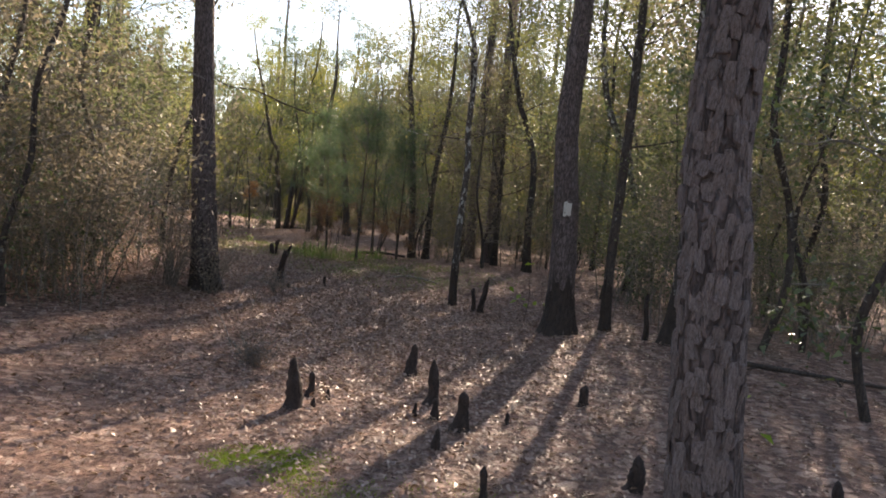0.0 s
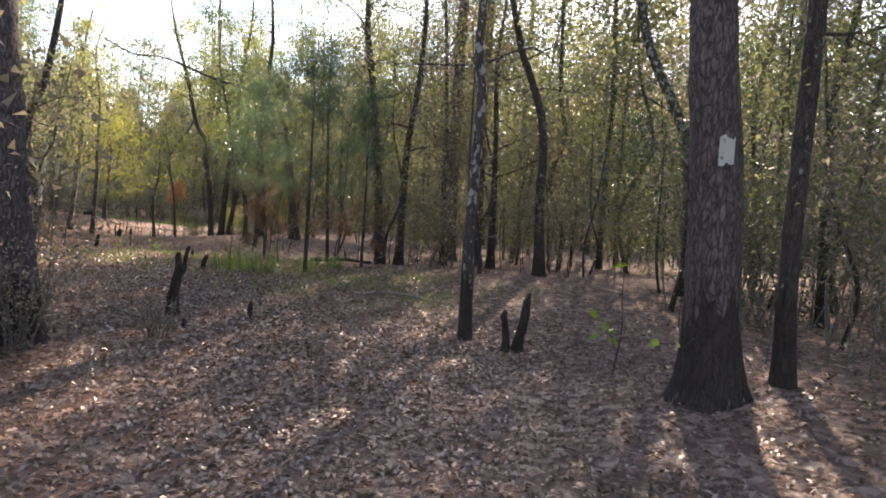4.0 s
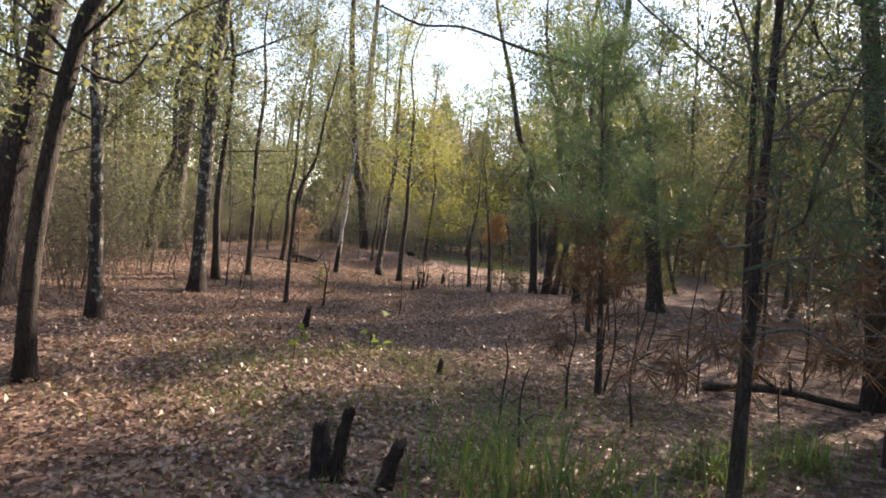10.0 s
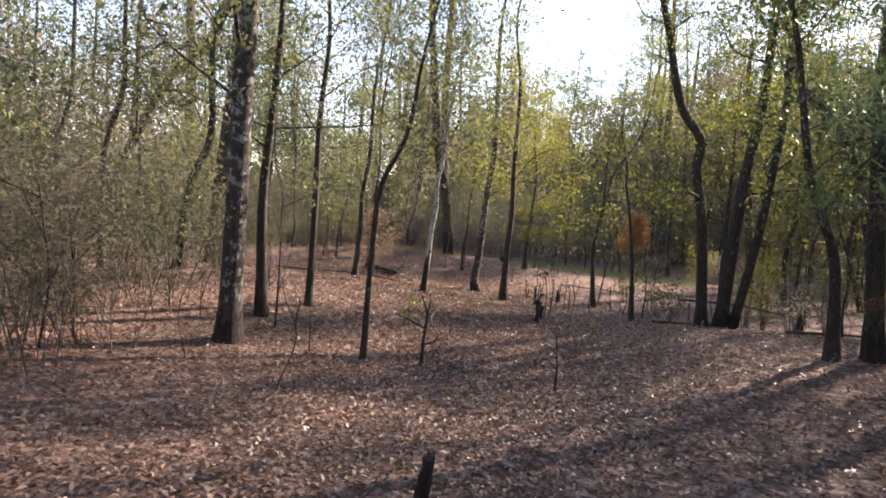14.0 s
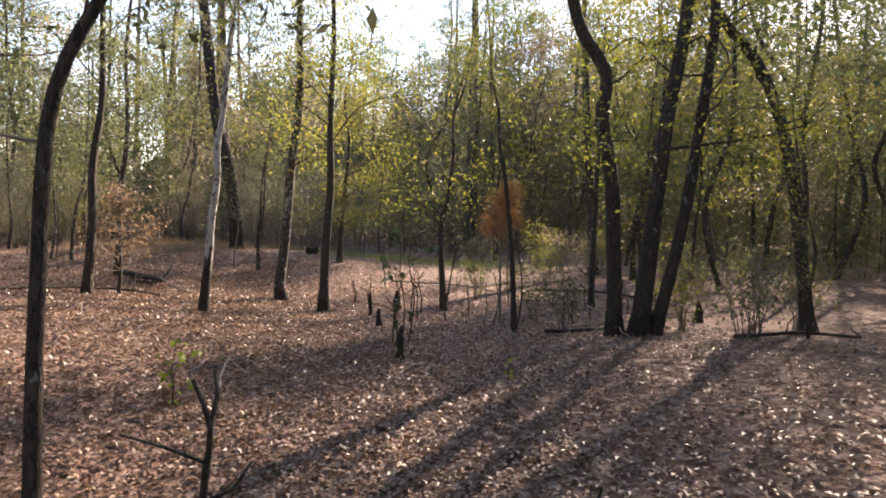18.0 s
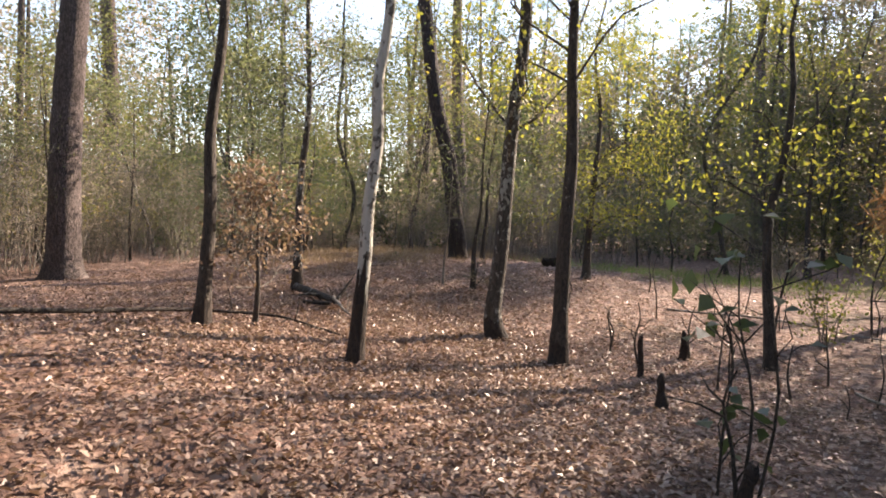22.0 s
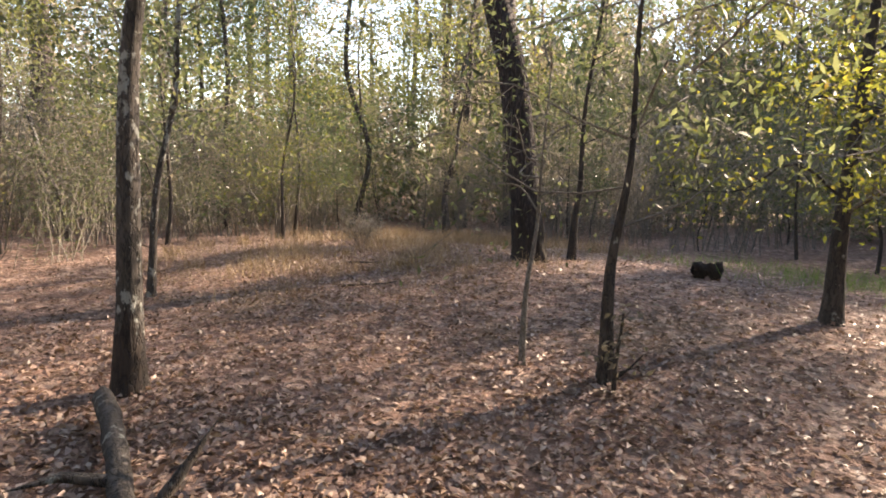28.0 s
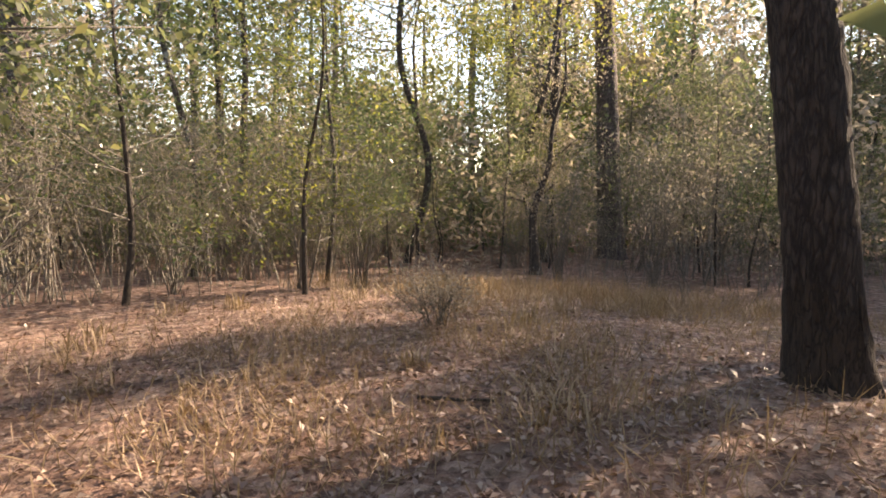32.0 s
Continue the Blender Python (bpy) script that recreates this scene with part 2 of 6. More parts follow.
def ground_z(x, y):
    """Height of the forest floor: soft swells, and small humps."""
    x, y = np.asarray(x, float), np.asarray(y, float)
    z = np.zeros(np.broadcast(x, y).shape)
    for hx, hy, h in HILLS:
        z = z + h * np.exp(-((x - hx) ** 2 + (y - hy) ** 2) / (2 * 3.2**2))
    z = z + 0.016 * np.sin(2.1 * x + 0.7 * y) * np.sin(1.3 * y - 0.5 * x) + 0.009 * np.sin(5.3 * x + 1.0) * np.sin(4.7 * y + 0.4)
    z = z - 0.18 * np.exp(-((x - 0.3) ** 2 + (y - 12.5) ** 2) / 6.5)
    far = np.clip((np.hypot(x + 9, y - 22) - 34) / 40, 0, 1)
    return z + far * 0.5 * np.sin(0.11 * x + 0.4) * np.cos(0.09 * y)


def gz(x, y):
    return float(ground_z(x, y))


def to_mesh(name, verts, faces, mat, smooth=True):
    """A mesh from an array of corners and an array (n, 3 or 4) of faces."""
    verts, faces = np.asarray(verts, np.float32), np.asarray(faces, np.int32)
    k = faces.shape[1]
    me = bpy.data.meshes.new(name)
    me.vertices.add(len(verts))
    me.vertices.foreach_set("co", verts.ravel())
    me.loops.add(faces.size)
    me.loops.foreach_set("vertex_index", faces.ravel())
    me.polygons.add(len(faces))
    me.polygons.foreach_set("loop_start", np.arange(0, faces.size, k, dtype=np.int32))
    if smooth:
        me.polygons.foreach_set("use_smooth", np.ones(len(faces), bool))
    me.update(calc_edges=True)
    me.materials.append(mat)
    return me


def part(name, data, parent, label=""):
    ob = new(name, data)
    ob.parent = parent
    if label:
        tagged(ob, label)
    return ob


def thing(name, x, y, label, category, group="", z=None, turn=0.0, kind=""):
    ob = new(name)
    ob.matrix_world = pose(x, y, gz(x, y) if z is None else z, 0, 0, turn)
    ob.empty_display_size = 0.2
    return tagged(ob, label, category, group, kind)


def join(*pieces):
    """Several (verts, faces) in one."""
    vs, fs, n = [], [], 0
    for v, f in pieces:
        if len(v):
            vs.append(v)
            fs.append(np.asarray(f) + n)
            n += len(v)
    return np.concatenate(vs), np.concatenate(fs)


def spline(points, step):
    """Points along a smooth line through the given ones."""
    p = np.asarray(points, float)
    p = np.vstack([2 * p[0] - p[1], p, 2 * p[-1] - p[-2]])
    out = []
    for a, b, c, d in zip(p[:-3], p[1:-2], p[2:-1], p[3:]):
        n = max(1, int(np.ceil(np.linalg.norm(c - b) / step)))
        t = (np.arange(n) / n)[:, None]
        out.append(0.5 * (2 * b + (c - a) * t + (2 * a - 5 * b + 4 * c - d) * t**2 + (3 * b - a - 3 * c + d) * t**3))
    out.append(p[-2][None])
    return np.concatenate(out)


def tube(path, radii, sides, wobble=0.0, rng=None, lobes=0.0):
    """A round limb along a line, with uneven girth."""
    path, radii = np.asarray(path, float), np.asarray(radii, float)
    n = len(path)
    way = np.gradient(path, axis=0)
    way /= np.linalg.norm(way, axis=1)[:, None] + 1e-9
    ref = np.where(np.abs(way[:, 2:3]) > 0.8, [[1.0, 0, 0]], [[0, 0, 1.0]])
    u = np.cross(way, ref)
    u /= np.linalg.norm(u, axis=1)[:, None] + 1e-9
    v = np.cross(way, u)
    a = np.arange(sides) * 2 * np.pi / sides
    r = radii[:, None] * np.ones((1, sides))
    if wobble and rng is not None:
        r = r * (1 + wobble * rng.standard_normal((n, sides)))
        r = r * (1 + wobble * 1.3 * np.sin(a * 3 + rng.uniform(0, 6))[None] * np.linspace(1, 0.3, n)[:, None])
    if lobes:
        fall = np.exp(-np.arange(n) * np.linalg.norm(path[1] - path[0]) / 0.22)[:, None]
        r = r * (1 + lobes * fall * (0.75 + 0.8 * np.maximum(0, np.cos(a * 4 + 1.1))[None]))
    ring = path[:, None] + r[..., None] * (np.cos(a)[None, :, None] * u[:, None] + np.sin(a)[None, :, None] * v[:, None])
    verts = ring.reshape(-1, 3)
    i, j = np.meshgrid(np.arange(n - 1), np.arange(sides), indexing="ij")
    j2 = (j + 1) % sides
    f = np.stack([i * sides + j, i * sides + j2, (i + 1) * sides + j2, (i + 1) * sides + j], -1).reshape(-1, 4)
    return verts, f


def unit(v):
    return v / (np.linalg.norm(v, axis=-1, keepdims=True) + 1e-9)


def leaves(centres, length, width, rng, droop=0.2, flat=0.0, fold=0.25, toward=None):
    """Folded leaves, one at each centre: corners at stalk, edge, tip and edge."""
    c = np.asarray(centres, float)
    n = len(c)
    d = rng.standard_normal((n, 3))
    d[:, 2] = d[:, 2] * (1 - flat) - droop
    if toward is not None:
        d = d * 0.6 + toward
    d = unit(d)
    up = rng.standard_normal((n, 3)) * (1 - flat) + np.array([0, 0, 1.0])
    s = unit(np.cross(d, up))
    nrm = unit(np.cross(s, d))
    L = length * rng.uniform(0.6, 1.25, (n, 1))
    W = width * rng.uniform(0.7, 1.2, (n, 1))
    a = c
    b = c + d * L * 0.45 + s * W * 0.5 + nrm * W * fold
    t = c + d * L
    e = c + d * L * 0.45 - s * W * 0.5 + nrm * W * fold
    v = np.stack([a, b, t, e], 1).reshape(-1, 3)
    return v, np.arange(4 * n).reshape(-1, 4)


def sprays(centres, length, width, rng, droop=0.15, flat=0.2):
    """Small three-cornered leaves for trees that stand farther off."""
    c = np.asarray(centres, float)
    n = len(c)
    d = rng.standard_normal((n, 3))
    d[:, 2] = d[:, 2] * (1 - flat) - droop
    d = unit(d)
    s = unit(np.cross(d, rng.standard_normal((n, 3)) * (1 - flat) + np.array([0, 0, 1.0])))
    L, W = length * rng.uniform(0.6, 1.3, (n, 1)), width * rng.uniform(0.7, 1.25, (n, 1))
    v = np.stack([c - s * W * 0.5, c + d * L, c + s * W * 0.5], 1).reshape(-1, 3)
    return v, np.arange(3 * n).reshape(-1, 3)


def needles(centres, length, width, rng, per=7, lift=0.2):
    """Tufts of long needles."""
    c = np.repeat(np.asarray(centres, float), per, axis=0)
    return leaves(c, length, width, rng, droop=-lift, fold=0.05)


def grow(trunk_path, trunk_radii, start, rng, count, reach, rise=0.5, twigs=6, sag=0.15, thick=0.36):
    """Limbs from a trunk: returns each limb's (verts, faces), and points at which leaves sit."""
    limbs, tips = [], []
    n = len(trunk_path)
    first = np.searchsorted(trunk_path[:, 2], start) if start > trunk_path[0, 2] else 1
    picks = np.sort(rng.integers(min(first, n - 2), n, count))
    turn = rng.uniform(0, 6.28)
    for k, i in enumerate(picks):
        turn += 2.4 + rng.uniform(-0.5, 0.5)
        high = (i - first) / max(1, n - first)
        L = reach * rng.uniform(0.6, 1.15) * (1.1 - 0.65 * high)
        el = rise * rng.uniform(0.4, 1.3) + 0.5 * high
        d = np.array([math.cos(turn) * math.cos(el), math.sin(turn) * math.cos(el), math.sin(el)])
        side = np.array([-d[1], d[0], 0])
        pts = [trunk_path[i]]
        for s in (0.33, 0.66, 1.0):
            pts.append(trunk_path[i] + d * L * s + side * rng.normal(0, 0.15) * L + np.array([0, 0, -sag * L * s * s + rng.normal(0, 0.08) * L]))
        line = spline(pts, L / 6)
        r0 = max(0.008, trunk_radii[i] * thick)
        pieces = [tube(line, np.linspace(r0, 0.005, len(line)), 5)]
        for _ in range(twigs):
            j = rng.integers(len(line) // 3, len(line))
            dd = unit(d + rng.normal(0, 0.75, 3) + [0, 0, 0.15])
            tl = L * rng.uniform(0.2, 0.45)
            tw = np.array([line[j], line[j] + dd * tl * 0.5 + rng.normal(0, 0.05, 3) * tl, line[j] + dd * tl])
            pieces.append(tube(tw, [max(0.004, r0 * 0.35), max(0.0035, r0 * 0.2), 0.0025], 3 if r0 < 0.03 else 4))
            tips.append(tw[1])
            tips.append(tw[2])
        tips.extend(line[len(line) // 2 :])
        limbs.append(pieces)
    return limbs, np.array(tips) if tips else np.zeros((0, 3))


def foliage_points(tips, n, spread, rng, clump=1.2):
    """Places for leaves, thick round some tips and thin round others."""
    w = rng.gamma(clump, 1.0, len(tips)) + 0.03
    k = rng.choice(len(tips), n, p=w / w.sum())
    return tips[k] + rng.normal(0, 1, (n, 3)) * spread * np.array([1, 1, 0.7])



# ---- ground ----
def ground_material():
    m, nt, out = material("forest_floor")
    pos = coords(nt, world_space=True)
    big = noise_tex(nt, pos, 0.35, 4.0, 0.6)
    mid = noise_tex(nt, pos, 2.6, 5.0, 0.65)
    fine = noise_tex(nt, pos, 38.0, 4.0, 0.7)
    vo = nt.nodes.new("ShaderNodeTexVoronoi")
    vo.inputs["Scale"].default_value = 17.0
    link(nt, pos, vo.inputs["Vector"])
    rnd = nt.nodes.new("ShaderNodeSeparateColor")
    link(nt, vo.outputs["Color"], rnd.inputs[0])
    bits = ramp(nt, rnd.outputs[0], [(0.0, (0.047, 0.024, 0.018)), (0.4, (0.155, 0.08, 0.056)), (0.75, (0.285, 0.163, 0.12)), (1.0, (0.45, 0.30, 0.235))])
    vo2 = nt.nodes.new("ShaderNodeTexVoronoi")
    vo2.inputs["Scale"].default_value = 8.5
    vo2.inputs["Randomness"].default_value = 1.0
    link(nt, pos, vo2.inputs["Vector"])
    rnd2 = nt.nodes.new("ShaderNodeSeparateColor")
    link(nt, vo2.outputs["Color"], rnd2.inputs[0])
    fleck = ramp(nt, maths(nt, "SUBTRACT", rnd2.outputs[1], maths(nt, "MULTIPLY", vo2.outputs["Distance"], 0.55)), [(0.52, (0, 0, 0)), (0.6, (1, 1, 1))])
    soil = ramp(nt, mid, [(0.3, (0.07, 0.04, 0.03)), (0.7, (0.21, 0.12, 0.09))])
    base = mix_rgb(nt, 0.75, soil, bits)
    base = mix_rgb(nt, maths(nt, "MULTIPLY", fine, 0.35), base, (0.25, 0.148, 0.112))
    base = mix_rgb(nt, maths(nt, "MULTIPLY", fleck, 0.6), base, (0.47, 0.335, 0.265))
    dark = ramp(nt, noise_tex(nt, pos, 6.5, 5.0, 0.7), [(0.42, (1, 1, 1)), (0.52, (0, 0, 0))])
    base = mix_rgb(nt, maths(nt, "MULTIPLY", dark, 0.45), base, (0.035, 0.02, 0.015))
    green = ramp(nt, maths(nt, "ADD", maths(nt, "MULTIPLY", big, 0.7), maths(nt, "MULTIPLY", mid, 0.35)), [(0.58, (0, 0, 0)), (0.68, (1, 1, 1))])
    base = mix_rgb(nt, maths(nt, "MULTIPLY", green, 0.30), base, (0.085, 0.095, 0.035))
    h = maths(nt, "ADD", maths(nt, "MULTIPLY", vo.outputs["Distance"], 0.8), fine)
    surface(nt, out, base, 0.95, bump(nt, h, 1.0, 0.035))
    return m


MAT["floor"] = ground_material()


def ground():
    """One sheet: fine near the walk, coarse out to the horizon."""
    near = lambda lo, hi, fine: np.concatenate([-np.geomspace(1, 700, 26)[::-1] + lo, np.arange(lo, hi, fine), np.geomspace(1, 700, 26) + hi])  # noqa: E731
    xs, ys = near(-32.0, 12.0, 0.24), near(-3.0, 54.0, 0.24)
    X, Y = np.meshgrid(xs, ys)
    Z = ground_z(X, Y)
    inner = (X > -33) & (X < 13) & (Y > -4) & (Y < 55)
    Z = Z + inner * RNG.normal(0, 0.006, X.shape)
    n, k = X.shape
    i, j = np.meshgrid(np.arange(n - 1), np.arange(k - 1), indexing="ij")
    f = np.stack([i * k + j, i * k + j + 1, (i + 1) * k + j + 1, (i + 1) * k + j], -1).reshape(-1, 4)
    ob = new("ground", to_mesh("ground", np.stack([X, Y, Z], -1).reshape(-1, 3), f, MAT["floor"]))
    return tagged(ob, "brown leaf-strewn forest floor with mossy patches", "ground", kind="structure")


ground()


# ---- trees ----
def stem(pts, r0, r1, top, rng, sides=12, step=0.16, wobble=0.025, lobes=0.5, wander=0.04, bark_plates=0.0):
    """A trunk through the points, carried on to its top: (path, radii, (verts, faces)), from its base at the origin."""
    p = np.asarray(pts, float)
    base = np.array([p[0][0], p[0][1], gz(p[0][0], p[0][1])])
    p = p - base
    p[0, 2] = -0.06
    if top > p[-1, 2] + 0.5:
        way = unit(p[-1] - p[-2]) * 0.5 + np.array([0, 0, 0.6])
        way /= way[2]
        extra = np.linspace(p[-1, 2], top, 4)[1:]
        add = [p[-1] + way * (z - p[-1, 2]) + rng.normal(0, wander, 3) * [1, 1, 0] * (z - p[-1, 2]) for z in extra]
        p = np.vstack([p, add])
    path = spline(p, step)
    z = path[:, 2]
    seen = np.interp(z, [0, np.asarray(pts)[-1][2] - base[2], top], [r0, r1, r1 * 0.3])
    verts, f = tube(path, seen, sides, wobble, rng, lobes)
    return base, path, seen, (verts, f)


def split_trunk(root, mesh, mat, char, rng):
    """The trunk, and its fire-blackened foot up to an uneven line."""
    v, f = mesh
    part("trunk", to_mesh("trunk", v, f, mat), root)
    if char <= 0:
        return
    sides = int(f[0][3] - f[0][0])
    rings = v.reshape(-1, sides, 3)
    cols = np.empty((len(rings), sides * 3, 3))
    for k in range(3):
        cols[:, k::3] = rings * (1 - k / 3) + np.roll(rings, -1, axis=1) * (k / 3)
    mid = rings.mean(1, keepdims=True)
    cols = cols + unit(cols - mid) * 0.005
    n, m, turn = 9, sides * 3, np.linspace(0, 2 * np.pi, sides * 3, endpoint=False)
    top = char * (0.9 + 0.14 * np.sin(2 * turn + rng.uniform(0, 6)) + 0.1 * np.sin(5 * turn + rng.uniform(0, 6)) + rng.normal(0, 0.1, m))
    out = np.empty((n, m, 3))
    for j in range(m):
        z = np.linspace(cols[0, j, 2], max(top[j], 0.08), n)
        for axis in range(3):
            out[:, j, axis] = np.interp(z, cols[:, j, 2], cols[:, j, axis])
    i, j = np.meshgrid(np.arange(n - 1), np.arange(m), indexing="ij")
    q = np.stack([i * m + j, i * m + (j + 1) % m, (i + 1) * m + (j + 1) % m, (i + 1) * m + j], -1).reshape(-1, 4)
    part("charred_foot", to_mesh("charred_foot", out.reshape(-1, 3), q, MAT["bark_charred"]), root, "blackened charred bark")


def tree(name, pts, r0, r1, top, label, bark="bark_dark", leaf="leaf_olive", n_leaves=2500, crown_from=2.5, branches=12, reach=1.8,
         size=(0.074, 0.037), spread=0.28, seed=1, sides=12, group="", lobes=0.5, rise=0.5, sag=0.15, category="tree", crown_label="", limb_parts=12, fine=True, char=0.0):
    rng = np.random.default_rng(seed)
    base, path, radii, mesh = stem(pts, r0, r1, top, rng, sides, lobes=lobes)
    root = thing(name, base[0], base[1], label, category, group)
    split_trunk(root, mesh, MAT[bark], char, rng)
    if branches:
        limbs, tips = grow(path, radii, crown_from, rng, branches, reach, rise, sag=sag, thick=0.27)
        order = sorted(limbs, key=lambda q: -len(q[0][0]))
        for k in range(min(limb_parts, len(order))):
            limb = part("limb", to_mesh("limb", *order[k][0], MAT["twig" if r0 < 0.05 else bark]), root)
            if order[k][1:]:
                part("twig_spray", to_mesh("twig_spray", *join(*order[k][1:]), MAT["twig" if r0 < 0.05 else bark]), limb)["kind"] = "stuff"
        if order[limb_parts:]:
            part("branchwork", to_mesh("branchwork", *join(*[q for o in order[limb_parts:] for q in o]), MAT["twig"]), root)["kind"] = "stuff"
        if n_leaves:
            v, f = (leaves if fine else sprays)(foliage_points(tips, n_leaves, spread, rng), *size, rng)
            part("crown", to_mesh("crown", v, f, MAT[leaf], False), root, crown_label)
    return root


def pine(name, pts, r0, r1, top, label, seed=1, crown_from=9.0, tufts=420, branches=16, reach=2.6, sides=16, group="tall pines", bark="bark_pine", lobes=0.45, stubs=6, char=0.0, fine=True):
    rng = np.random.default_rng(seed)
    base, path, radii, mesh = stem(pts, r0, r1, top, rng, sides, 0.12 if sides > 20 else 0.2, 0.03, lobes, 0.02)
    root = thing(name, base[0], base[1], label, "tree", group)
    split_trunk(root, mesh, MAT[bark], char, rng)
    limbs, tips = grow(path, radii, crown_from, rng, branches, reach, 0.25, sag=0.05, thick=0.3)
    part("branchwork", to_mesh("branchwork", *join(*[q for o in limbs for q in o]), MAT["bark_pine"]), root)["kind"] = "stuff"
    if stubs:
        dead, _ = grow(path[path[:, 2] < crown_from + 1], radii, 2.5, rng, stubs, 0.8, 0.1, 2, 0.1, 0.12)
        part("dead_branchwork", to_mesh("dead_branchwork", *join(*[q for o in dead for q in o]), MAT["twig"]), root, "bare grey dead twigs")["kind"] = "stuff"
    at = foliage_points(tips, tufts, 0.22, rng)
    v, f = needles(at, 0.24, 0.012, rng, 11) if fine else sprays(np.repeat(at, 11, axis=0), 0.3, 0.026, rng, -0.1)
    part("crown", to_mesh("crown", v, f, MAT["needle_green"], False), root, "dark green pine needles")
    return root


def bark_plates(root, path, radii, rng, low, high, count_round, mat, height=0.11, thick=0.016):
    """Scales of pine bark on a trunk, each one a piece of its own."""
    protos = []
    for k in range(6):
        hw, hh = 0.5, 0.5
        ang = np.linspace(0, 2 * np.pi, 8)[:-1] + rng.uniform(-0.25, 0.25, 7)
        sx, sy = np.sign(np.cos(ang)) * np.abs(np.cos(ang)) ** 0.4, np.sign(np.sin(ang)) * np.abs(np.sin(ang)) ** 0.4
        jit = rng.uniform(0.8, 1.05, 7)
        outer = np.stack([sx * hw * jit, np.zeros(7), sy * hh * jit], 1)
        face = outer * [0.9, 1, 0.94] + np.array([0, 1.0, 0]) + np.stack([np.zeros(7), rng.uniform(-0.3, 0.3, 7), np.zeros(7)], 1)
        v = np.concatenate([outer, face])
        i = np.arange(7)
        q = np.stack([i, (i + 1) % 7, 7 + (i + 1) % 7, 7 + i], 1)
        me = bpy.data.meshes.new("bark_plate")
        me.from_pydata(v.tolist(), [], [tuple(r) for r in q.tolist()] + [tuple(range(7, 14))])
        me.materials.append(mat)
        protos.append(me)
    z = low
    row = 0
    while z < high:
        i = min(len(path) - 2, int(np.searchsorted(path[:, 2], z)))
        h = height * rng.uniform(0.8, 1.2)
        for k in range(count_round):
            a = (k + 0.5 * (row % 2) + rng.uniform(-0.25, 0.25)) * 2 * np.pi / count_round
            w = 2 * np.pi * radii[i] / count_round * rng.uniform(0.72, 1.12)
            ob = new("bark_plate", protos[rng.integers(6)])
            ob.parent = root
            c = path[i] + np.array([math.cos(a), math.sin(a), 0]) * (radii[i] - 0.004)
            m = pose(c[0], c[1], z + rng.uniform(-0.6, 0.6) * h, rng.uniform(-7, 7), rng.uniform(-14, 14), math.degrees(a) - 90)
            ob.matrix_local = m @ Matrix.Diagonal((w, thick * rng.uniform(0.6, 1.3), h * rng.uniform(0.75, 1.7), 1))
        z += h * 0.92
        row += 1


# the tall pines by the start of the walk
near_pine = pine("pine_tree", [(1.06, 2.07, -0.03), (0.95, 2.07, 0.81), (0.89, 2.07, 1.6), (0.86, 2.07, 2.35)], 0.112, 0.092, 15, "tall pine trunk with thick scaly grey-brown bark plates", 3, 9, sides=28, stubs=2)
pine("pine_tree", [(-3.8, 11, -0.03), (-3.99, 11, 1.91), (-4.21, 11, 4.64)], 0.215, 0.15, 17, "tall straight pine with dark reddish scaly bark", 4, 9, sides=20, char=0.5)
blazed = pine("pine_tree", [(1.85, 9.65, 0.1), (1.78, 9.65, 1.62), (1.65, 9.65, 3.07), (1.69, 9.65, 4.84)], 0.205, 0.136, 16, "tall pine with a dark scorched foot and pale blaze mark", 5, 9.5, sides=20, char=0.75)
pine("pine_tree", [(-23.0, 32.3, 0.02), (-22.95, 32.35, 3.0), (-22.8, 32.45, 5.8)], 0.31, 0.24, 20, "thick tall pine rising out of brush", 7, 11, 500, 18, 3.4)
pine("pine_tree", [(-35.0, 40.0, 0), (-35.0, 40.0, 5.0), (-35.1, 39.9, 9.0)], 0.33, 0.26, 22, "distant tall pine above the thicket", 8, 13, 420, 14, 3.2)
pine("pine_tree", [(-18.4, 39.29, 0.42), (-18.5, 39.19, 1.6), (-18.65, 39.09, 2.9), (-19.0, 38.89, 4.7)], 0.205, 0.165, 19, "big leaning pine with dark furrowed bark", 9, 9.5, sides=24, lobes=0.35, char=0.6, bark="bark_old")
pine("pine_tree", [(-26.1, 51.5, 0), (-26.3, 51.5, 3.3)], 0.36, 0.3, 21, "thick far pine standing behind brush", 10, 10)

pine("pine_tree", [(-10.95, 18.62, 0.1), (-10.9, 18.66, 1.6), (-10.72, 18.8, 3.2), (-10.6, 18.9, 4.6)], 0.19, 0.15, 15, "thick dark pine trunk standing in brush", 6, 8, 300, 14, 2.8, 16, char=0.4, bark="bark_old")
pine("pine_tree", [(-18.3, 28.1, 0.15), (-18.25, 28.15, 2.4), (-18.1, 28.25, 5.0)], 0.25, 0.2, 18, "thick reddish pine trunk at the shaded edge", 2, 9, 320, 14, 3.0, 16)

# the pale blaze cut into the scorched pine
_ang, _up = np.meshgrid(np.linspace(-1.9, -1.3, 7), np.linspace(1.76, 1.95, 6), indexing="ij")
_jag = RNG.normal(0, 0.012, _ang.shape)
_v = np.stack([1.763 + 0.187 * np.cos(_ang), 9.65 + 0.187 * np.sin(_ang), _up + _jag], -1).reshape(-1, 3) - [1.85, 9.65, gz(1.85, 9.65)]
_i, _j = np.meshgrid(np.arange(6), np.arange(5), indexing="ij")
part("blaze_mark", to_mesh("blaze_mark", _v, np.stack([_i * 6 + _j, _i * 6 + 6 + _j, _i * 6 + 7 + _j, _i * 6 + 1 + _j], -1).reshape(-1, 4), MAT["bark_pale"]), blazed, "pale patch cut into the bark")

